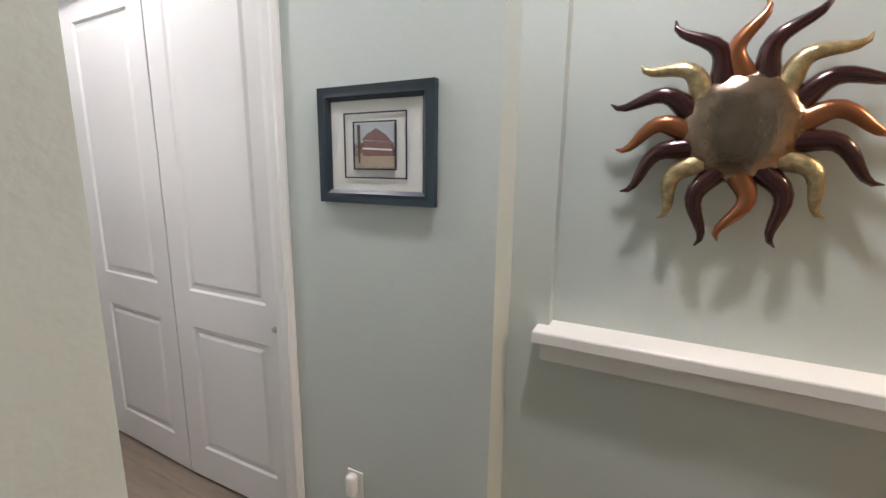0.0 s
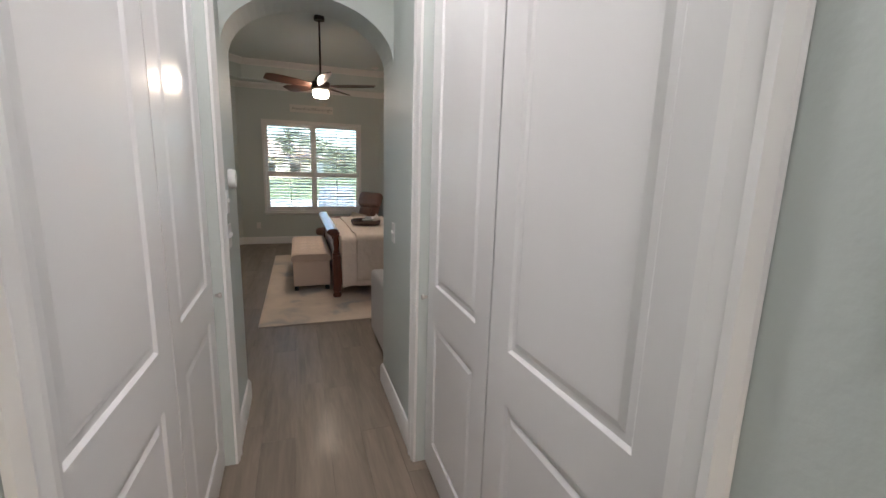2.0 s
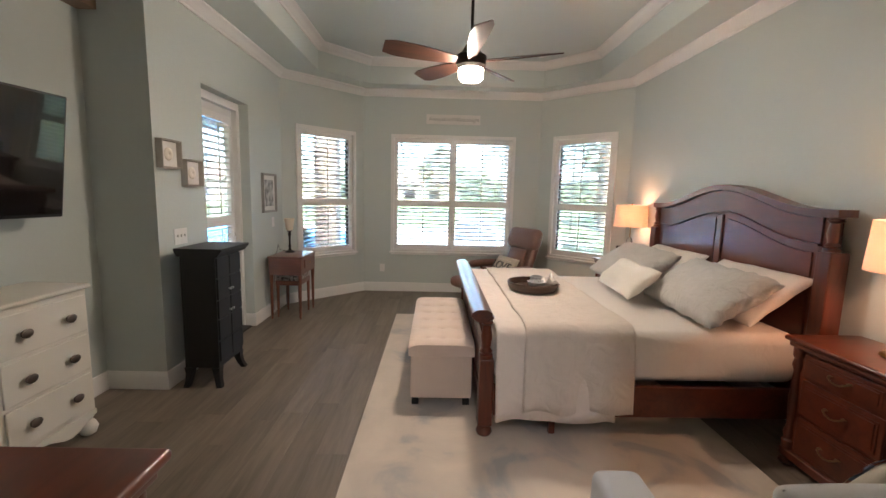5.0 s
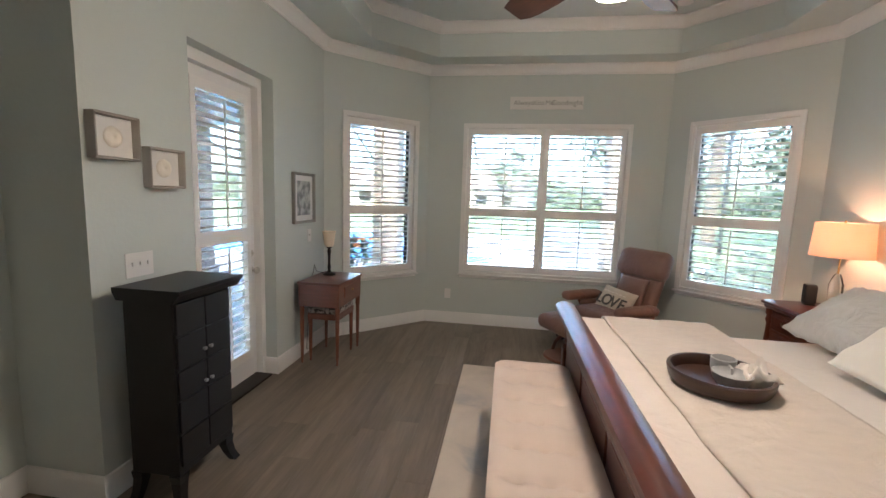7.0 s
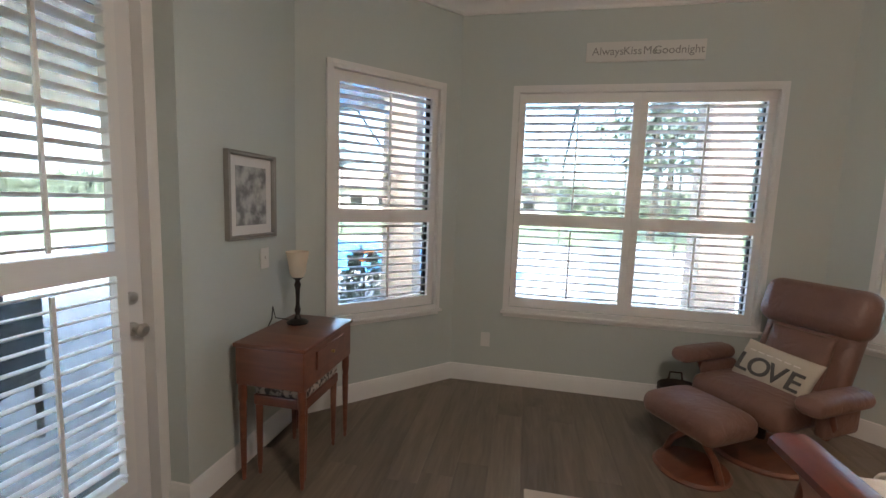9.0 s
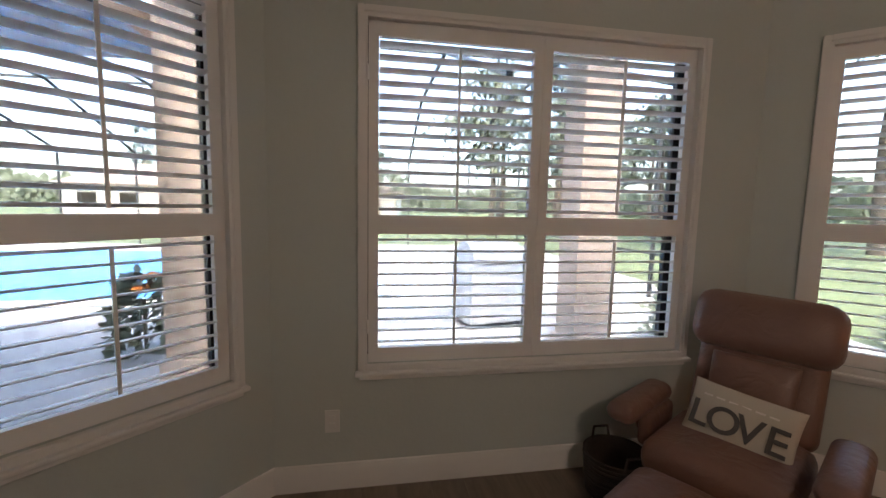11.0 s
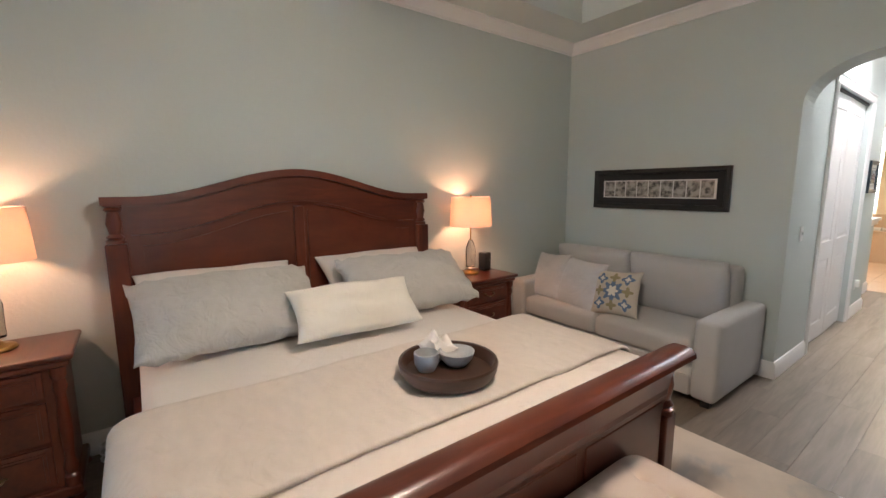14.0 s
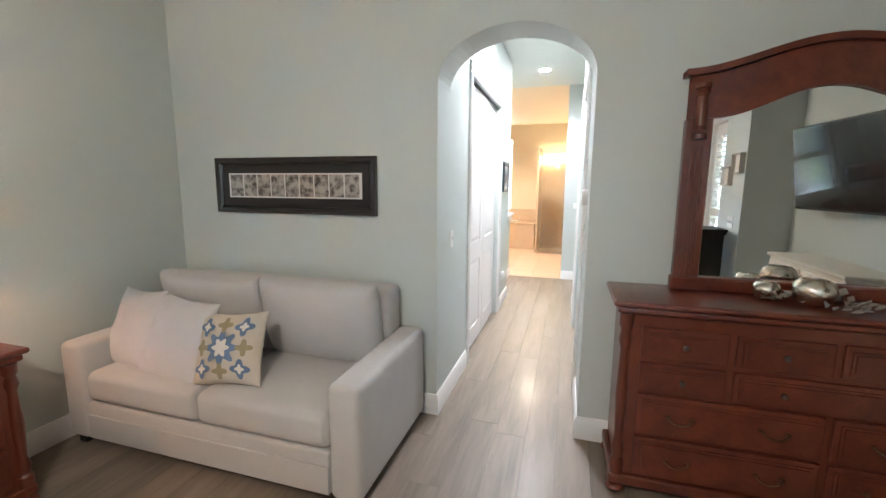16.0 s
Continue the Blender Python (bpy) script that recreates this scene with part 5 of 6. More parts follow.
def sewing_table():
    b = thing("side_table", (-1.17, 8.29, 0), 90, "small red-brown wooden table with a drawer and thin legs", "table")
    b.scale = (1, 1, 1.01)
    w, d = 0.56, 0.38
    part("top", rbox(-w / 2 - 0.01, w / 2 + 0.01, -d / 2 - 0.01, d / 2 + 0.01, 0.727, 0.75, 0.006, 3), TABLEW, b, "", 40)
    part("body", rbox(-w / 2, w / 2, -d / 2, d / 2, 0.53, 0.7265, 0.004), TABLEW, b)
    dr = part("drawer", rbox(-0.16, 0.16, -d / 2 - 0.012, -d / 2 - 0.0005, 0.60, 0.70, 0.003), TABLEW, b)
    knob(dr, pose(0, -d / 2 - 0.0125, 0.65, 90), 0.010, BRASS)
    for x in (-w / 2 + 0.022, w / 2 - 0.022):
        for y in (-d / 2 + 0.022, d / 2 - 0.022):
            lg = part("leg", lathe([(0.008, 0), (0.012, 0.01), (0.01, 0.03), (0.014, 0.06), (0.019, 0.40), (0.016, 0.42), (0.022, 0.45), (0.022, 0.5295)], 14), TABLEW, b, "", 35)
            lg.location = (x, y, 0)
    s = thing("stool", (-1.16, 8.27, 0), 90, "wooden stool with dark floral seat under the table", "stool")
    part("seat", soft(-0.19, 0.19, -0.15, 0.15, 0.455, 0.51, 0.02, 0.012, 4), FLORAL, s, "dark floral cushion", 60)
    part("seat_rail", rbox(-0.19, 0.19, -0.15, 0.15, 0.40, 0.4545, 0.004), TABLEW, s)
    for x in (-0.17, 0.17):
        for y in (-0.13, 0.13):
            lg = part("leg", lathe([(0.008, 0), (0.012, 0.012), (0.010, 0.03), (0.014, 0.06), (0.018, 0.32), (0.02, 0.399)], 14), TABLEW, s, "", 35)
            lg.location = (x, y, 0)
    l = thing("torchiere_lamp", (-1.24, 8.40, 0.759), 0, "small dark lamp with a cream glass cup shade, unlit", "lamp")
    part("base", lathe([(0.06, 0), (0.062, 0.008), (0.045, 0.02), (0.022, 0.028), (0.012, 0.05)], 22), DARK, l, "", 40)
    part("stem", lathe([(0.012, 0.051), (0.018, 0.08), (0.011, 0.11), (0.013, 0.20), (0.02, 0.23), (0.012, 0.255), (0.032, 0.275)], 18), DARK, l, "", 40)
    part("shade", lathe([(0.032, 0.276), (0.045, 0.30), (0.052, 0.36), (0.066, 0.425), (0.062, 0.426), (0.048, 0.36), (0.04, 0.305)], 26), FROST, l, "cream glass cup", 50)
    cord = tube([(-1.30, 8.40, 0.775), (-1.34, 8.33, 0.80), (-1.37, 8.35, 0.86), (-1.39, 8.37, 0.78), (-1.415, 8.36, 0.72), (-1.415, 8.30, 0.30), (-1.39, 8.22, 0.06), (-1.36, 8.30, 0.02)], 0.003)
    tagged(part("lamp_cord", cord, BLACK, None, "", 60), "thin black lamp cord hanging behind the table", "cord")


sewing_table()


def recliner():
    r = thing("recliner_chair", (1.57, 9.04, 0), -59, "brown leather swivel recliner with padded arms", "chair")
    # front to -y
    base = part("base_ring", lathe([(0.20, 0), (0.28, 0.0), (0.285, 0.015), (0.27, 0.03), (0.2, 0.03)], 36), TABLEW, r, "", 40)
    for s in (-1, 1):
        part("base_arch", tube([(s * 0.24, 0.0, 0.025), (s * 0.20, 0.0, 0.12), (s * 0.12, 0, 0.20), (0.0, 0, 0.235)], 0.022, 8), TABLEW, r, "", 60)
    part("pivot", lathe([(0.03, 0.10), (0.03, 0.29)], 14), DARK, r)
    part("seat", soft(-0.28, 0.28, -0.31, 0.24, 0.29, 0.45, 0.06, 0.03), LEATHER, r, "", 60)
    bk = part("backrest", soft(-0.265, 0.265, -0.06, 0.06, 0.0, 0.47, 0.058, 0.02), LEATHER, r, "", 60)
    bk.matrix_basis = pose(0, 0.26, 0.40, -20)
    lum = part("lumbar_pad", cushion(0.36, 0.36, 0.10, 12, 0.02, 0.01, 1.0, 0.35), LEATHER, r, "", 80)
    lum.matrix_basis = pose(0, 0.235, 0.60, 70)
    hd = part("headrest", soft(-0.31, 0.31, -0.155, 0.155, -0.09, 0.09, 0.088, 0.01), LEATHER, r, "", 60)
    hd.matrix_basis = pose(0, 0.40, 0.915, 72)
    for s in (-1, 1):
        part("arm_pad", soft(s * 0.38 - 0.07, s * 0.38 + 0.07, -0.31, 0.18, 0.475, 0.57, 0.045, 0.008, 4), LEATHER, r, "", 60)
        part("arm_side", soft(s * 0.345 - 0.035, s * 0.345 + 0.035, -0.10, 0.20, 0.30, 0.474, 0.03, 0, 3), LEATHER, r, "", 60)
        part("arm_support", tube([(s * 0.33, 0.0, 0.28), (s * 0.38, -0.05, 0.38), (s * 0.38, -0.10, 0.475)], 0.018, 8), TABLEW, r, "", 60)
    o = thing("ottoman", (1.08, 8.74, 0), -59, "brown leather footstool on a wooden base", "ottoman")
    part("base_ring", lathe([(0.15, 0), (0.20, 0.0), (0.205, 0.012), (0.19, 0.026), (0.15, 0.026)], 32), TABLEW, o, "", 40)
    for s in (-1, 1):
        part("base_arch", tube([(s * 0.18, 0, 0.02), (s * 0.14, 0, 0.12), (0, 0, 0.27)], 0.02, 8), TABLEW, o, "", 60)
    part("pad", soft(-0.24, 0.24, -0.19, 0.19, 0.27, 0.41, 0.06, 0.03), LEATHER, o, "", 60)
    p = part("love_pillow", cushion(0.43, 0.30, 0.13, 16, 0.05, 0.002, 9.0, 0.4), CANVAS, None, "", 80)
    p.matrix_world = r.matrix_world @ pose(0.02, 0.02, 0.53, 58, 4, 0)
    tagged(p, "natural canvas pillow printed with the word LOVE", "pillow")
    bpy.context.view_layer.update()
    for k, ch in enumerate("LOVE"):
        w = words("letter", ch, 0.165, INK, p, pose(-0.145 + 0.097 * k, -0.025, (0.064, 0.067, 0.067, 0.064)[k] - 0.002), 0.004, 0.0015)
    for k in range(6):
        bm = B()
        box(bm, -0.15 + 0.05 * k, -0.115 + 0.05 * k, 0.07, 0.078, 0.054, 0.057)
        part("printed_line", bm, SHEET, p)
    b = thing("wicker_basket", (1.22, 9.36, 0), 0, "dark round wicker basket with loop handles", "basket")
    wall_p = [(0.12, 0), (0.135, 0.02), (0.16, 0.22), (0.165, 0.235), (0.155, 0.238), (0.13, 0.03)]
    part("basket_body", lathe(wall_p, 30), BASKET, b, "", 50)
    for k in range(9):
        part("weave_band", tube([((0.138 + 0.0024 * k + 0.003) * math.cos(a), (0.138 + 0.0024 * k + 0.003) * math.sin(a), 0.025 + 0.023 * k) for a in (2 * math.pi * j / 24 for j in range(25))], 0.006, 5), BASKET, b, "", 60)
    for s in (-1, 1):
        part("handle", tube([(-0.05, s * 0.15, 0.22), (-0.04, s * 0.155, 0.29), (0.04, s * 0.155, 0.29), (0.05, s * 0.15, 0.22)], 0.008), BASKET, b, "", 60)


recliner()


def ceiling_fan():
    f = thing("ceiling_fan", (0.841, 6.54, 2.422), 0, "dark bronze ceiling fan with five wooden blades and lit glass", "fan")
    part("canopy", lathe([(0.065, 0.91), (0.065, 0.935), (0.06, 0.963)], 24), DARK, f, "", 40)
    part("downrod", lathe([(0.012, 0.27), (0.012, 0.92)], 12), DARK, f)
    part("motor_housing", lathe([(0.09, 0.075), (0.115, 0.10), (0.12, 0.17), (0.08, 0.20), (0.05, 0.25), (0.02, 0.28)], 28), DARK, f, "", 40)
    part("light_glass", lathe([(0.01, -0.012), (0.075, -0.008), (0.093, 0.01), (0.096, 0.074)], 30), FANLITE, f, "glowing frosted glass drum", 40)
    for k in range(5):
        a = -90 + 72 * k
        bm = B()
        rings = []
        for i in range(9):
            u = i / 8
            r = 0.12 + 0.57 * u
            wd = 0.035 + 0.045 * math.sin(math.pi * min(1, u * 1.25) / 2) - (0.02 if u > 0.95 else 0)
            tw = radians(26 - 8 * u)
            ring = []
            for s, t in ((-1, -1), (1, -1), (1, 1), (-1, 1)):
                y, z = s * wd, t * 0.0045
                ring.append(bm.verts.new((r, y * math.cos(tw) - z * math.sin(tw) + 0.02 * u, y * math.sin(tw) + z * math.cos(tw) + 0.02 * u)))
            rings.append(ring)
        for p, q in zip(rings, rings[1:]):
            for j in range(4):
                bm.faces.new((p[j], p[(j + 1) % 4], q[(j + 1) % 4], q[j]))
        bm.faces.new(rings[0])
        bm.faces.new(rings[-1])
        bl = part("blade", bm, FANWOOD, f, "", 40)
        bl.matrix_basis = pose(0, 0, 0.135, 0, 0, a)


ceiling_fan()

# ---- wall pieces ----
sign = thing("wall_sign", (0.825, 9.607, 2.64), 0, "white wooden sign lettered Always Kiss Me Goodnight", "sign")
part("board", rbox(-0.405, 0.405, -0.022, -0.001, -0.07, 0.07, 0.004), MATB, sign)
for x, word in ((-0.255, "Always"), (-0.085, "Kiss"), (0.035, "Me"), (0.225, "Goodnight")):
    words("lettering", word, 0.078, GREYF, sign, pose(x, -0.0225, 0, 90), 0.001)
for y, z, n in ((6.35, 1.778, 0), (6.64, 1.652, 1)):
    p = framed("shadow_box", (-1.428, y, z), 90, 0.235, 0.21, 0.014, 0.05, WASH, MATB, None, "grey wooden shadow box holding a pale shell", 0.03, None, "shadow box")
    s = part("shell", lathe([(0.05, 0), (0.046, 0.008), (0.03, 0.013), (0.012, 0.010), (0.004, 0.006)], 18), IVORY, p, "pale round shell", 60)
    s.matrix_basis = pose(0, -0.016, 0, 90)
framed("plant_print", (-1.428, 8.24, 1.495), 90, 0.40, 0.46, 0.024, 0.03, GREYF, MATB, SHELL, "grey framed grey print beside the window", 0.05)


def plate(name, at, rz, w, h, gangs, label, outlet=False):
    p = thing(name, at, rz, label, "outlet" if outlet else "switch")
    part("cover_plate", rbox(-w / 2, w / 2, -0.006, -0.0005, -h / 2, h / 2, 0.002), PLASTIC, p)
    for k in range(gangs):
        x = (k - (gangs - 1) / 2) * 0.046
        if outlet:
            for z in (-0.02, 0.02):
                part("socket", rbox(x - 0.014, x + 0.014, -0.0085, -0.0061, z - 0.013, z + 0.013, 0.001), PLASTIC, p)
        else:
            part("toggle", rbox(x - 0.005, x + 0.005, -0.016, -0.0061, -0.004, 0.016, 0.001), PLASTIC, p)


plate("light_switch", (-1.429, 6.47, 1.15), 90, 0.165, 0.125, 3, "white triple toggle light switch on the wall")
plate("wall_plate", (-1.429, 8.36, 1.14), 90, 0.075, 0.12, 1, "white blank wall plate")
plate("wall_outlet", (-0.23, 9.608, 0.37), 0, 0.075, 0.12, 1, "white wall outlet below the window", True)
plate("light_switch", (1.069, 3.17, 1.15), -90, 0.075, 0.12, 1, "white toggle light switch in the hall")
plate("light_switch", (0.171, 3.10, 1.16), 90, 0.12, 0.125, 2, "white double light switch in the hall")
plate("wall_control", (0.171, 3.11, 1.34), 90, 0.07, 0.12, 1, "white slider control in the hall")
alarm = thing("alarm_sensor", (0.171, 3.22, 1.455), 90, "round white alarm sensor on the hall wall", "sensor")
s = part("sensor_body", lathe([(0.05, 0), (0.052, 0.02), (0.045, 0.035), (0.01, 0.04)], 24), PLASTIC, alarm, "", 40)
s.matrix_basis = pose(0, -0.0005, 0, 90)
det = thing("smoke_detector", (1.95, 8.9, 3.357), 0, "round white smoke detector on the ceiling", "detector")
part("detector_body", lathe([(0.045, 0), (0.062, 0.008), (0.065, 0.026)], 28), PLASTIC, det, "", 40)

hp = framed("house_picture", (1.067, 0.635, 1.634), -90, 0.475, 0.40, 0.048, 0.022, NAVY, MATB, PRINT, "navy framed print of a red house in a white mat", 0.05, (0.165, 0.15))
hp.scale = (0.91, 1, 0.905)
bm = B()
for x0, x1, z0, z1 in ((-0.125, 0.125, 0.107, 0.112), (-0.125, 0.125, -0.112, -0.107), (-0.13, -0.125, -0.112, 0.112), (0.125, 0.13, -0.112, 0.112)):
    box(bm, x0, x1, -0.0115, -0.0092, z0, z1)
part("mat_line", bm, NAVY, hp)
bm = B()
for x0, x1, z0, z1 in ((-0.089, 0.089, 0.077, 0.082), (-0.089, 0.089, -0.082, -0.077), (-0.089, -0.084, -0.077, 0.077), (0.084, 0.089, -0.077, 0.077)):
    box(bm, x0, x1, -0.013, -0.0092, z0, z1)
part("mat_line", bm, NAVY, hp)
# the printed house: roof, front, porch and a tree
red = mat("print_red", (0.20, 0.11, 0.10), 0.6, var=0.3, scale=60)
pale = mat("print_sky", (0.42, 0.45, 0.48), 0.6, var=0.1, scale=40)
brown = mat("print_brown", (0.10, 0.08, 0.06), 0.6, var=0.3, scale=60)
sand = mat("print_sand", (0.40, 0.32, 0.23), 0.6, var=0.15, scale=40)
for pts, mt, y in (([(-0.082, 0.01), (0.082, 0.01), (0.082, 0.074), (-0.082, 0.074)], pale, -0.0128), ([(-0.082, -0.074), (0.082, -0.074), (0.082, -0.035), (-0.082, -0.035)], sand, -0.0128),
                   ([(-0.05, 0.02), (0.075, 0.01), (0.05, 0.035), (0.01, 0.058), (-0.03, 0.038)], red, -0.0134), ([(-0.045, -0.035), (0.07, -0.035), (0.07, 0.01), (-0.045, 0.018)], red, -0.0131),
                   ([(-0.048, -0.012), (0.074, -0.018), (0.074, -0.012), (-0.048, -0.006)], MATB, -0.0137), ([(-0.066, -0.06), (-0.058, -0.06), (-0.056, 0.07), (-0.07, 0.07)], brown, -0.014)):
    part("print_shape", prism(pts, y, y + 0.0002, "y"), mt, hp)
framed("dark_picture", (-0.10, -1.118, 1.80), 180, 0.50, 0.52, 0.03, 0.025, BLACKF, MATB, SHELL, "dark framed picture in the lobby", 0.06)
plate("thermostat", (0.16, -1.118, 1.22), 180, 0.10, 0.09, 1, "white thermostat on the lobby wall")


def sun_sculpture():
    s = thing("sun_wall_sculpture", (1.244, -0.327, 1.675), -90, "hammered metal sun sculpture with wavy copper and brown rays", "sculpture")
    s.scale = (0.95, 0.83, 0.95)
    disc = mat("mottled_metal_disc", (0.24, 0.18, 0.13), 0.22, 0.9, var=0.8, scale=11, fine=1.0, fine_scale=30)
    copper = mat("copper_ray", (0.30, 0.11, 0.045), 0.3, 0.7, var=0.25, scale=12, coat=0.4)
    plum = mat("dark_plum_ray", (0.045, 0.012, 0.012), 0.22, 0.4, var=0.3, scale=12, coat=0.5)
    blue = mat("blue_black_ray", (0.012, 0.016, 0.035), 0.22, 0.4, var=0.3, scale=12, coat=0.5)
    gold = mat("speckled_gold_ray", (0.42, 0.33, 0.18), 0.35, 0.7, var=0.9, scale=55, fine=0.8, fine_scale=60)
    bm = lathe([(0.138, 0), (0.142, 0.008), (0.13, 0.03), (0.10, 0.05), (0.06, 0.062), (0.015, 0.066)], 40)
    d = part("disc", bm, disc, s, "hammered mottled metal disc", 60)
    d.matrix_basis = pose(0, -0.02, 0, 90)
    kinds = [copper, blue, gold, plum]
    n = 16
    for k in range(n):
        a = 2 * math.pi * k / n + 0.06
        L = 0.20 if k % 2 else 0.175
        sgn = 1 if math.cos(a) > -0.1 else -1
        pts, rs = [], []
        for i in range(11):
            u = i / 10
            r = 0.12 + L * u
            off = 0.032 * math.sin(u * 2 * math.pi * 0.85) * sgn * (0.4 + u)
            pts.append((r * math.cos(a) - off * math.sin(a), -0.03 - 0.012 * math.sin(math.pi * u), r * math.sin(a) + off * math.cos(a)))
            rs.append(0.028 * (1 - u) ** 0.7 + 0.002)
        mt = gold if k in (2, 6, 10, 14) else (copper if k % 4 in (0,) else (plum if k % 2 else blue))
        part("ray", tube(pts, rs, 8), mt, s, "", 80)
    part("hanger", rbox(-0.02, 0.02, -0.02, 0.043, -0.02, 0.02, 0.003), DARK, s)


sun_sculpture()
nl = thing("night_light", (1.068, 0.753, 0.385), -90, "small white plug-in night light low on the wall", "night light")
part("cover_plate", rbox(-0.035, 0.035, -0.006, -0.0005, -0.06, 0.06, 0.002), PLASTIC, nl)
part("light_body", rbox(-0.02, 0.02, -0.045, -0.0065, -0.03, 0.06, 0.015, 4), PLASTIC, nl, "", 50)


def downlight(x, y, z, lit=CANLITE):
    d = thing("recessed_light", (x, y, z), 0, "lit round recessed ceiling light", "light")
    bm = lathe([(0.075, -0.006), (0.092, -0.002), (0.092, 0.0), (0.075, 0.0)], 28)
    part("trim_ring", bm, WHITE, d, "", 40)
    part("lens", lathe([(0.07, -0.0075), (0.072, -0.0065)], 28), lit, d, "glowing lens")


downlight(0.68, -0.13, 3.0995)
downlight(0.62, 1.95, 3.0995)
coil = tube([(3.0 + 0.09 * math.cos(a) * (1 - a / 40), 7.72 + 0.06 * math.sin(a), 0.012 + 0.006 * a) for a in (0.5 * k for k in range(36))], 0.006)
tagged(part("power_cable", coil, PLASTIC, None, "", 60), "white cable coiled on the floor by the nightstand", "cable")

# ---- bathroom ----


def bathroom():
    t = thing("bathtub_surround", (0, 0, 0), 0, "beige tiled tub deck below the window", "bathtub")
    part("deck_front", rbox(1.05, 2.59, -5.19, -4.38, 0, 0.60, 0.004), TILE, t)
    part("deck_top", rbox(1.04, 2.59, -5.19, -4.36, 0.601, 0.64, 0.008), TILE, t)
    part("tub", lathe([(0.30, 0.0), (0.36, 0.015), (0.34, 0.03), (0.25, 0.02)], 30, (1.85, -4.78, 0.641)), PLASTIC, t, "white oval tub rim", 40)
    for x in (1.35, 1.45, 1.55):
        part("faucet", tube([(x, -4.5, 0.64), (x, -4.5, 0.74 if x == 1.45 else 0.70), (x, -4.58, 0.74 if x == 1.45 else 0.70)], 0.014, 8), STEEL, t, "chrome faucet", 60)
    part("splash_tile", rbox(1.0, 2.59, -5.199, -5.185, 0.641, 0.94, 0.003), TILE, t)
    s = thing("shower_enclosure", (0, 0, 0), 0, "tiled shower behind a clear glass door", "shower")
    part("shower_back", rbox(-0.9, 0.99, -5.199, -5.18, 0, 2.40, 0.004), TILE, s)
    part("shower_wall", rbox(0.955, 1.0, -5.17, -3.90, 0, 2.40, 0.004), TILE, s)
    g = part("shower_glass", rbox(0.30, 0.945, -3.712, -3.70, 0.02, 2.10, 0.002), SHOWER, s, "clear glass shower door")
    part("kerb", rbox(-0.9, 0.955, -3.76, -3.66, 0, 0.019, 0.002), TILE, s)
    bar = part("shower_header", rbox(-0.9, 0.955, -3.72, -3.69, 2.101, 2.14, 0.004), STEEL, s)
    for k in range(4):
        part("bulb", lathe([(0.02, 0), (0.045, 0.03), (0.04, 0.07), (0.01, 0.085)], 16, (0.45 + 0.14 * k, -5.10, 2.18)), BARLITE, s, "lit round bulb", 60)
    w = thing("window_4", (0, 0, 0), 0, "bathroom window with white blinds", "window", "", "structure")
    bm = B()
    box(bm, 1.75, 2.40, -5.36, -5.355, 0.95, 2.72)
    p = part("pane", bm, GLASS, w)
    p.visible_shadow = False
    me = None
    for k in range(34):
        if me is None:
            bm = B()
            box(bm, 1.755, 2.395, -0.022, 0.022, -0.0015, 0.0015)
            ob = part("slat", bm, SHUT, w)
            me = ob.data
        else:
            ob = new("slat", me)
            ob.parent = w
        ob.matrix_basis = pose(0, -5.27, 0.98 + 0.051 * k, 35)
    me = None
    for i in range(8):
        for j in range(8):
            if me is None:
                bm = B()
                box(bm, -0.222, 0.222, -0.222, 0.222, -0.0058, 0)
                ob = part("tile", bm, TILE, bpy.data.objects["floor_bath"])
                me = ob.data
            else:
                ob = new("tile", me)
                ob.parent = bpy.data.objects["floor_bath"]
            ob.location = (-0.75 + 0.45 * i, -1.36 - 0.45 * j, 0)


bathroom()

# ---- outdoors ----
gnd = bmesh.new()
box(gnd, -300, 300, -200, 400, -0.6, -0.16)
tagged(part("ground", gnd, GRASS), "mown green lawn reaching the trees", "ground", "", "structure")
slab("patio", -13, 6, 5.0, 24, -0.155, -0.12, PAVER, "pale concrete patio deck round the pool", "patio")
POOL = [(-12, 14.6), (-8, 14.2), (-4, 14.3), (0.3, 14.8), (0.5, 16.2), (-1.6, 17.2), (-2.6, 20), (-4, 22), (-12, 22)]
bm = prism(POOL, -0.118, -0.10, "z")
tagged(part("pool_water", bm, WATER), "bright blue swimming pool water", "water", "", "structure")
bm = molding(POOL, [(0, -0.118), (0, -0.07), (0.3, -0.07), (0.3, -0.118)], True)
tagged(part("pool_coping", bm, POOLT), "pale stone coping round the pool", "coping", "", "structure")


def column(x, y, w=0.42):
    c = thing("lanai_column", (x, y, -0.12), 0, "square pinkish stucco column on the patio", "column", "patio columns")
    part("shaft", rbox(-w / 2, w / 2, -w / 2, w / 2, 0.25, 3.25, 0.01), STUCCO, c)
    part("plinth", rbox(-w / 2 - 0.04, w / 2 + 0.04, -w / 2 - 0.04, w / 2 + 0.04, 0, 0.249, 0.01), STUCCO, c)


column(-1.55, 11.5)
column(2.17, 11.5)
column(-5.2, 11.5)
slab("lanai_roof", -7.5, -1.75, 3.0, 11.8, 2.72, 2.95, SOFFIT, "brown boarded lanai ceiling", "roof")
slab("lanai_beam", -1.74, 2.42, 11.0, 11.75, 3.131, 3.35, STUCCO, "stucco beam over the patio columns", "beam")


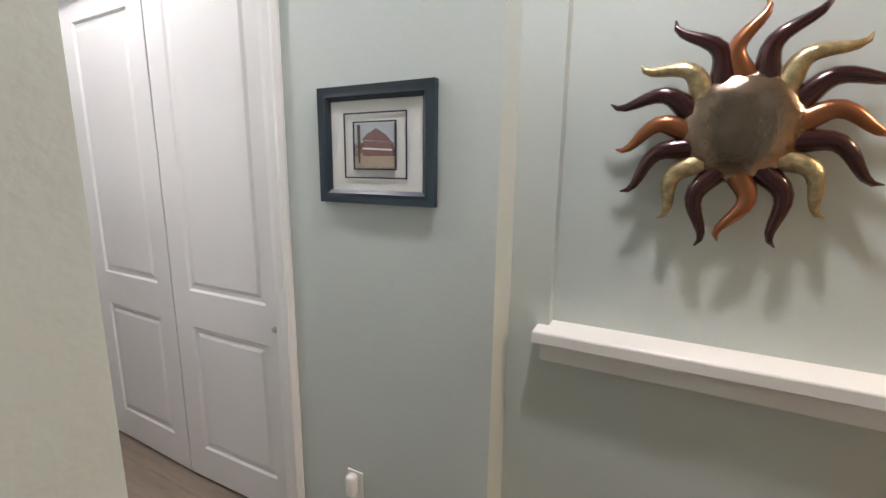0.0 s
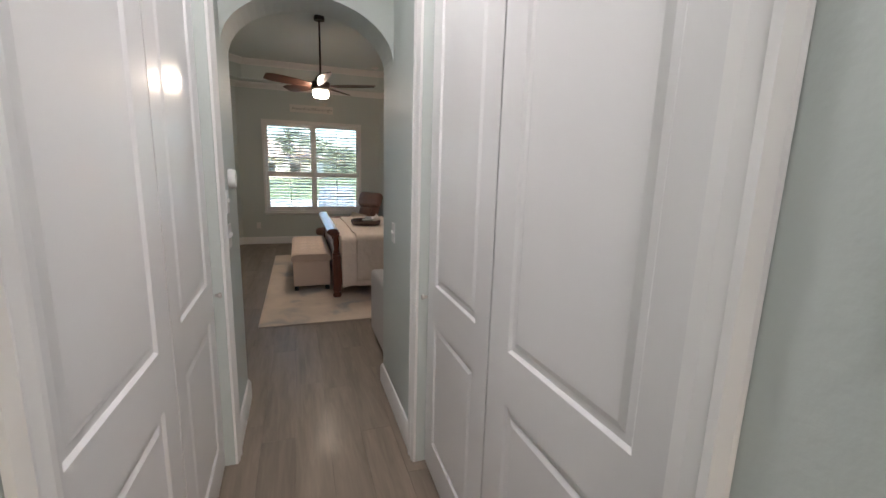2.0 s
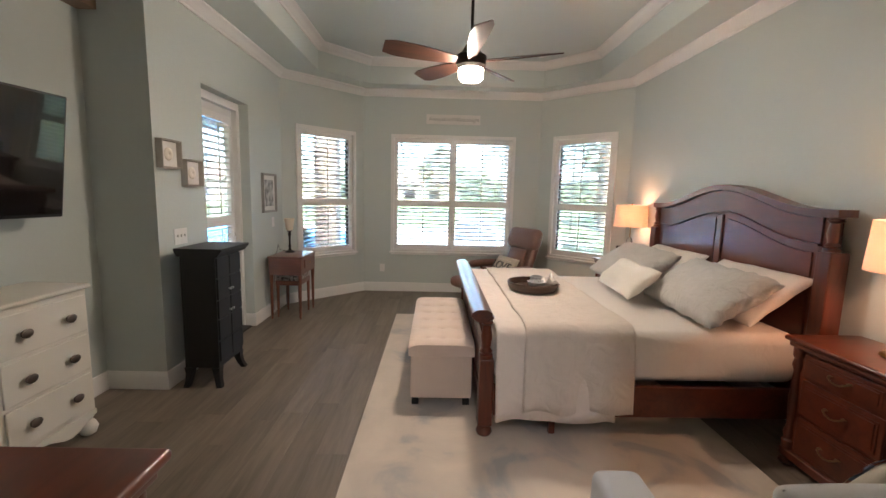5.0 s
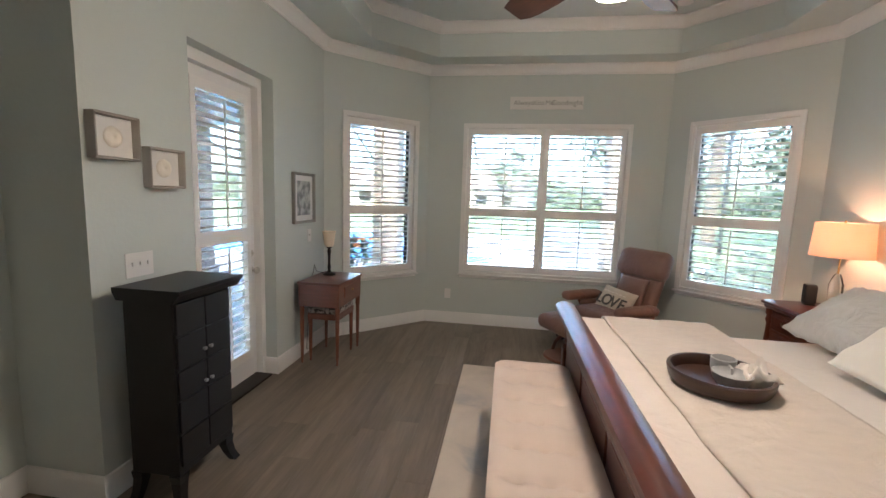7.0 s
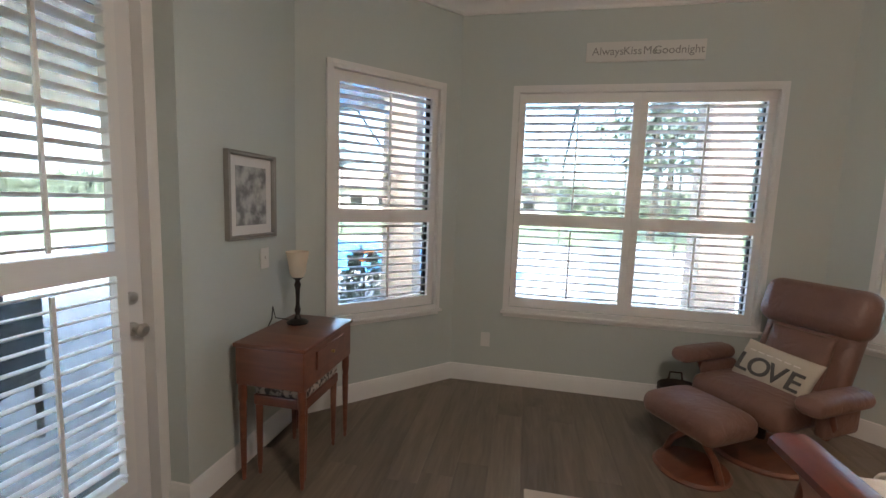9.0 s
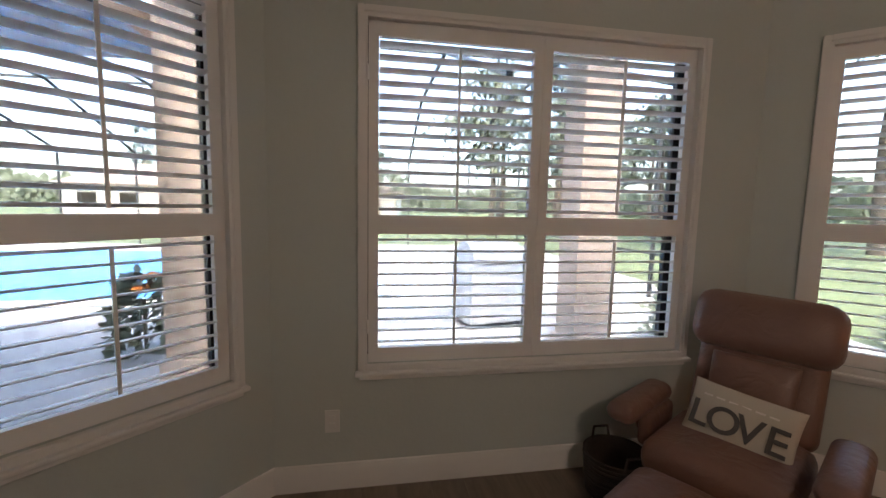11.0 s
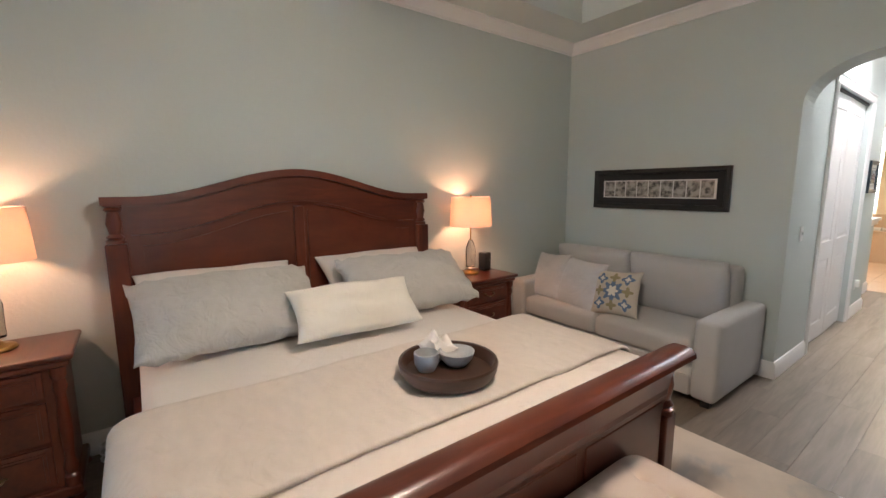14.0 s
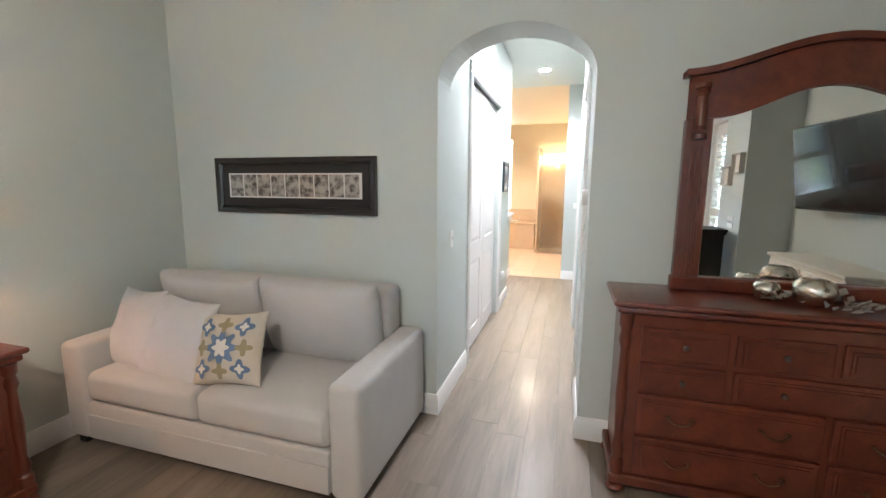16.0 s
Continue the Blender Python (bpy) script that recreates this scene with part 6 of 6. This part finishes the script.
def cage():
    c = thing("pool_cage", (0, 0, -0.12), 0, "dark aluminium screen enclosure over the pool", "screen enclosure")
    for x in [-13 + 2.4 * k for k in range(8)]:
        bm = B()
        box(bm, x - 0.03, x + 0.03, 23.97, 24.03, 0, 3.2)
        part("post", bm, CAGE, c)
        part("rafter", tube([(x, 24, 3.2), (x, 20, 4.6), (x, 16, 4.6), (x, 11.9, 3.0)], 0.045, 6), CAGE, c)
    for y in [11.9 + 2.4 * k for k in range(6)]:
        bm = B()
        box(bm, 4.97, 5.03, y - 0.03, y + 0.03, 0, 3.6)
        part("post", bm, CAGE, c)
    for z in (0.8, 2.1, 3.2):
        bm = B()
        box(bm, -13, 5, 23.98, 24.02, z - 0.02, z + 0.02)
        part("rail", bm, CAGE, c)
        bm = B()
        box(bm, 4.98, 5.02, 11.9, 24, z - 0.02, z + 0.02)
        part("rail", bm, CAGE, c)
    for y, z in ((20, 4.6), (16, 4.6)):
        bm = B()
        box(bm, -13, 5, y - 0.03, y + 0.03, z - 0.03, z + 0.03)
        part("purlin", bm, CAGE, c)


cage()


def grill():
    g = thing("covered_grill", (1.55, 13.0, -0.12), 15, "barbecue grill under a pale grey fabric cover", "grill")
    bm = rbox(-0.42, 0.42, -0.30, 0.30, 0.05, 0.86, 0.04, 3)
    part("cover_skirt", bm, GRILLC, g, "", 50)
    outline = [(-0.30 + 0.60 * k / 12, 0.861 + 0.27 * math.sin(math.pi * k / 12) ** 0.6) for k in range(13)]
    part("cover_hood", prism(outline, -0.38, 0.38, "x"), GRILLC, g, "", 50)
    for x in (-0.36, 0.36):
        for y in (-0.25, 0.25):
            part("wheel", lathe([(0.03, 0), (0.03, 0.049)], 10, (x, y, 0)), BLACK, g)


grill()


def patio_set():
    t = thing("patio_table", (-4.0, 7.6, -0.12), 0, "dark round metal patio table", "table")
    part("tabletop", lathe([(0.6, 0.70), (0.62, 0.72), (0.6, 0.73)], 36), DARK, t, "", 40)
    part("pedestal", lathe([(0.25, 0), (0.25, 0.02), (0.04, 0.05), (0.04, 0.699)], 18), DARK, t, "", 40)
    first = None
    for k, a in enumerate((20, 110, 200, 290)):
        m = pose(-4.0 + 0.95 * math.cos(radians(a)), 7.6 + 0.95 * math.sin(radians(a)), -0.12, 0, 0, a + 90)
        if first is None:
            first = c = thing("patio_chair", (0, 0, 0), 0, "dark metal patio chair with a grey cushion", "chair", "patio chairs")
            c.matrix_world = m
            part("seat", soft(-0.25, 0.25, -0.25, 0.25, 0.38, 0.46, 0.03, 0.01, 3), GADGET, c, "", 60)
            part("backrest", rbox(-0.25, 0.25, -0.28, -0.24, 0.46, 0.95, 0.015), GADGET, c)
            for x in (-0.23, 0.23):
                for y in (-0.23, 0.23):
                    part("leg", rbox(x - 0.015, x + 0.015, y - 0.015, y + 0.015, 0, 0.38, 0.003), DARK, c)
                part("armrest", tube([(x * 1.1, -0.24, 0.65), (x * 1.1, 0.2, 0.65), (x * 1.1, 0.23, 0.40)], 0.014), DARK, c)
        else:
            copy_thing(first, m)


patio_set()


def plant(x, y, r, h, material, name, label, seed, flowers=0):
    """A shrub of many leaves."""
    rng = random.Random(seed)
    p = thing(name, (x, y, -0.14), 0, label, "plant")
    vs, fs = [], []
    for k in range(420):
        a, q, z = rng.uniform(0, 6.28), r * rng.random() ** 0.5, rng.uniform(0.02, h)
        q *= 1 - 0.6 * (z / h) ** 2
        L = rng.uniform(0.08, 0.16)
        d = Vector((math.cos(a + rng.uniform(-0.5, 0.5)), math.sin(a + rng.uniform(-0.5, 0.5)), rng.uniform(-0.2, 0.9))).normalized()
        o = Vector((q * math.cos(a), q * math.sin(a), z))
        s = d.orthogonal().normalized() * L * 0.3
        n = len(vs)
        vs += [o, o + d * L / 2 + s, o + d * L, o + d * L / 2 - s]
        fs.append((n, n + 1, n + 2, n + 3))
    me = bpy.data.meshes.new("foliage")
    me.from_pydata([tuple(v) for v in vs], [], fs)
    me.materials.append(material)
    ob = new("foliage", me)
    ob.parent = p
    part("stem", tube([(0, 0, 0), (0, 0, h * 0.7)], 0.02), BARK, p)
    for k in range(flowers):
        a, q = rng.uniform(0, 6.28), r * rng.random()
        f = part("blossom", cushion(0.10, 0.10, 0.07, 6, 0.1, 0.02, k), FLOWER, p)
        f.location = (q * math.cos(a), q * math.sin(a), h * rng.uniform(0.75, 1.05))


plant(-2.35, 12.2, 0.32, 0.85, LEAF, "flowering_plant", "leafy plant with orange blossoms on the patio", 3, 7)
for k, (x, y) in enumerate(((3.6, 11.6), (4.6, 12.2), (5.6, 13.5), (7.0, 15), (6.4, 11.0), (5.4, 9.6))):
    plant(x, y, 0.6, 0.9, LEAF, "garden_shrub", "green leafy shrub beside the house", 20 + k)


def crown_mesh(rng, h, spread, clumps, leaves, size, base=0.35):
    vs, fs = [], []
    for c in range(clumps):
        z = h * (base + (1 - base) * rng.random())
        rad = spread * (1 - 0.6 * abs((z / h - 0.6) / 0.4)) * rng.random() ** 0.5
        a = rng.uniform(0, 6.28)
        cc = Vector((rad * math.cos(a), rad * math.sin(a), z))
        cr = spread * rng.uniform(0.18, 0.34)
        for k in range(leaves):
            o = cc + Vector((rng.gauss(0, 1), rng.gauss(0, 1), rng.gauss(0, 0.6))) * cr * 0.6
            d = Vector((rng.gauss(0, 1), rng.gauss(0, 1), rng.gauss(0, 1))).normalized()
            s = d.orthogonal().normalized() * size * 0.5
            n = len(vs)
            vs += [o, o + d * size * 0.5 + s, o + d * size, o + d * size * 0.5 - s]
            fs.append((n, n + 1, n + 2, n + 3))
    me = bpy.data.meshes.new("crown")
    me.from_pydata([tuple(v) for v in vs], [], fs)
    return me


def tree(h, spread, material, seed, clumps=46, leaves=60, size=0.3, label="tall green tree beyond the pool enclosure", base=0.35):
    rng = random.Random(seed)
    t = thing("tree", (0, 0, -200), 0, label, "tree", "garden trees")
    part("trunk", tube([(0, 0, 0), (0.1, 0, h * 0.3), (0, 0.1, h * 0.6), (0.1, 0, h * 0.92)], [h * 0.022, h * 0.018, h * 0.011, h * 0.003], 8), BARK, t, "", 60)
    for k in range(7):
        a, z = rng.uniform(0, 6.28), h * rng.uniform(base, 0.8)
        part("limb", tube([(0, 0, z), (spread * 0.4 * math.cos(a), spread * 0.4 * math.sin(a), z + h * 0.06), (spread * 0.75 * math.cos(a), spread * 0.75 * math.sin(a), z + h * 0.09)], [h * 0.007, h * 0.005, h * 0.002], 5), BARK, t, "", 60)
    me = crown_mesh(rng, h, spread, clumps, leaves, size, base)
    me.materials.append(material)
    ob = new("crown", me)
    ob.parent = t
    return t


oak = tree(9, 3.6, LEAF, 1, 30, 50)
pine = tree(14, 2.4, PINE, 2, 40, 55, 0.28, "tall thin pine tree with open crown", 0.55)
oak.matrix_world = pose(6.5, 30, -0.16)
pine.matrix_world = pose(9, 24, -0.16)
for k, (x, y, s) in enumerate(((12.5, 34, 1.0), (17, 30, 0.9), (1.0, 62, 0.9), (22, 38, 1.1))):
    copy_thing(oak, pose(x, y, -0.16, 0, 0, 70 * k)).scale = (s, s, s)
for k, (x, y, s) in enumerate(((12, 19, 1.0), (14.5, 22, 1.1), (17, 17, 0.9), (20, 21, 1.1), (24, 16, 1.0), (18, 26, 1.2), (27, 22, 1.2), (9, 36, 0.8), (15, 40, 1.0), (-30, 70, 0.8))):
    copy_thing(pine, pose(x, y, -0.16, 0, 0, 50 * k)).scale = (s, s, s)


def hedge_line():
    """The far wood."""
    rng = random.Random(8)
    vs, fs = [], []
    for k in range(9000):
        x = rng.uniform(-150, 150)
        top = 5.0 + 2.2 * noise.noise(Vector((x * 0.08, 0, 0))) + 1.2 * noise.noise(Vector((x * 0.4, 3, 0)))
        o = Vector((x, 95 + rng.uniform(-4, 4), rng.uniform(-0.2, max(1, top))))
        d = Vector((rng.gauss(0, 1), rng.gauss(0, 0.4), rng.gauss(0, 1))).normalized() * rng.uniform(0.7, 1.6)
        s = d.cross(Vector((0, 1, 0))) * 0.5
        n = len(vs)
        vs += [o, o + d * 0.5 + s, o + d, o + d * 0.5 - s]
        fs.append((n, n + 1, n + 2, n + 3))
    for k in range(3500):
        y = rng.uniform(-10, 95)
        o = Vector((48 + rng.uniform(-4, 4), y, rng.uniform(-0.2, 4 + 2 * noise.noise(Vector((y * 0.1, 7, 0))))))
        d = Vector((rng.gauss(0, 0.4), rng.gauss(0, 1), rng.gauss(0, 1))).normalized() * rng.uniform(0.7, 1.5)
        s = d.cross(Vector((1, 0, 0))) * 0.5
        n = len(vs)
        vs += [o, o + d * 0.5 + s, o + d, o + d * 0.5 - s]
        fs.append((n, n + 1, n + 2, n + 3))
    me = bpy.data.meshes.new("far_woods")
    me.from_pydata([tuple(v) for v in vs], [], fs)
    me.materials.append(LEAF)
    tagged(new("far_woods", me), "line of distant green woods", "woods", "", "stuff")


hedge_line()


def neighbour(x, y, rz):
    h = thing("neighbour_house", (x, y, -0.16), rz, "low stucco house with a brown hipped roof far across the lawn", "house", "far houses")
    part("wall", rbox(-8, 8, -5, 5, 0, 3, 0.02), HOUSEW, h)
    bm = B()
    lo = [bm.verts.new(c) for c in ((-8.8, -5.8, 3.0), (8.8, -5.8, 3.0), (8.8, 5.8, 3.0), (-8.8, 5.8, 3.0))]
    hi = [bm.verts.new(c) for c in ((-3.5, 0, 5.6), (3.5, 0, 5.6))]
    for q in ((lo[0], lo[1], hi[1], hi[0]), (lo[1], lo[2], hi[1]), (lo[2], lo[3], hi[0], hi[1]), (lo[3], lo[0], hi[0])):
        bm.faces.new(q)
    bm.faces.new(lo[::-1])
    part("roof", bm, ROOF, h)
    for k in range(4):
        part("window", rbox(-6.5 + 3.6 * k, -4.9 + 3.6 * k, -5.06, -5.005, 0.9, 2.2, 0.01), SCREEN, h)


neighbour(-24, 62, 10)
neighbour(-4, 70, -8)

# ---- floor planks ----


def planks():
    rng = random.Random(11)
    w, length = 0.182, 1.22
    bm = B()
    vs = box(bm, -w / 2 + 0.0003, w / 2 - 0.0003, -0.5, 0.5, -0.006, 0)
    for v in vs[4:]:
        v.co.x *= 0.996
    me = bpy.data.meshes.new("plank")
    bm.to_mesh(me)
    bm.free()
    me.materials.append(PLANK)
    x = -1.9 + w / 2
    while x < 3.14:
        y0, y1 = (3.5, 6.3) if x < -1.50 else ((-1.12, 9.7) if -1.32 < x < 1.30 else (3.45, 9.7))
        if x < -1.30 and x > -1.50:
            y0, y1 = 3.5, 8.85
        if x > 2.2:
            y1 = 9.75 - (x - 2.1)
        y = y0
        first = rng.uniform(0.3, 1.0) * length
        while y < y1 - 0.02:
            e = min(y1, y + first)
            ob = new("plank", me)
            ob.parent = FLOOR
            ob.location = (x, (y + e) / 2, 0)
            ob.scale = (1, e - y - 0.0012, 1)
            y, first = e, length
        x += w


planks()
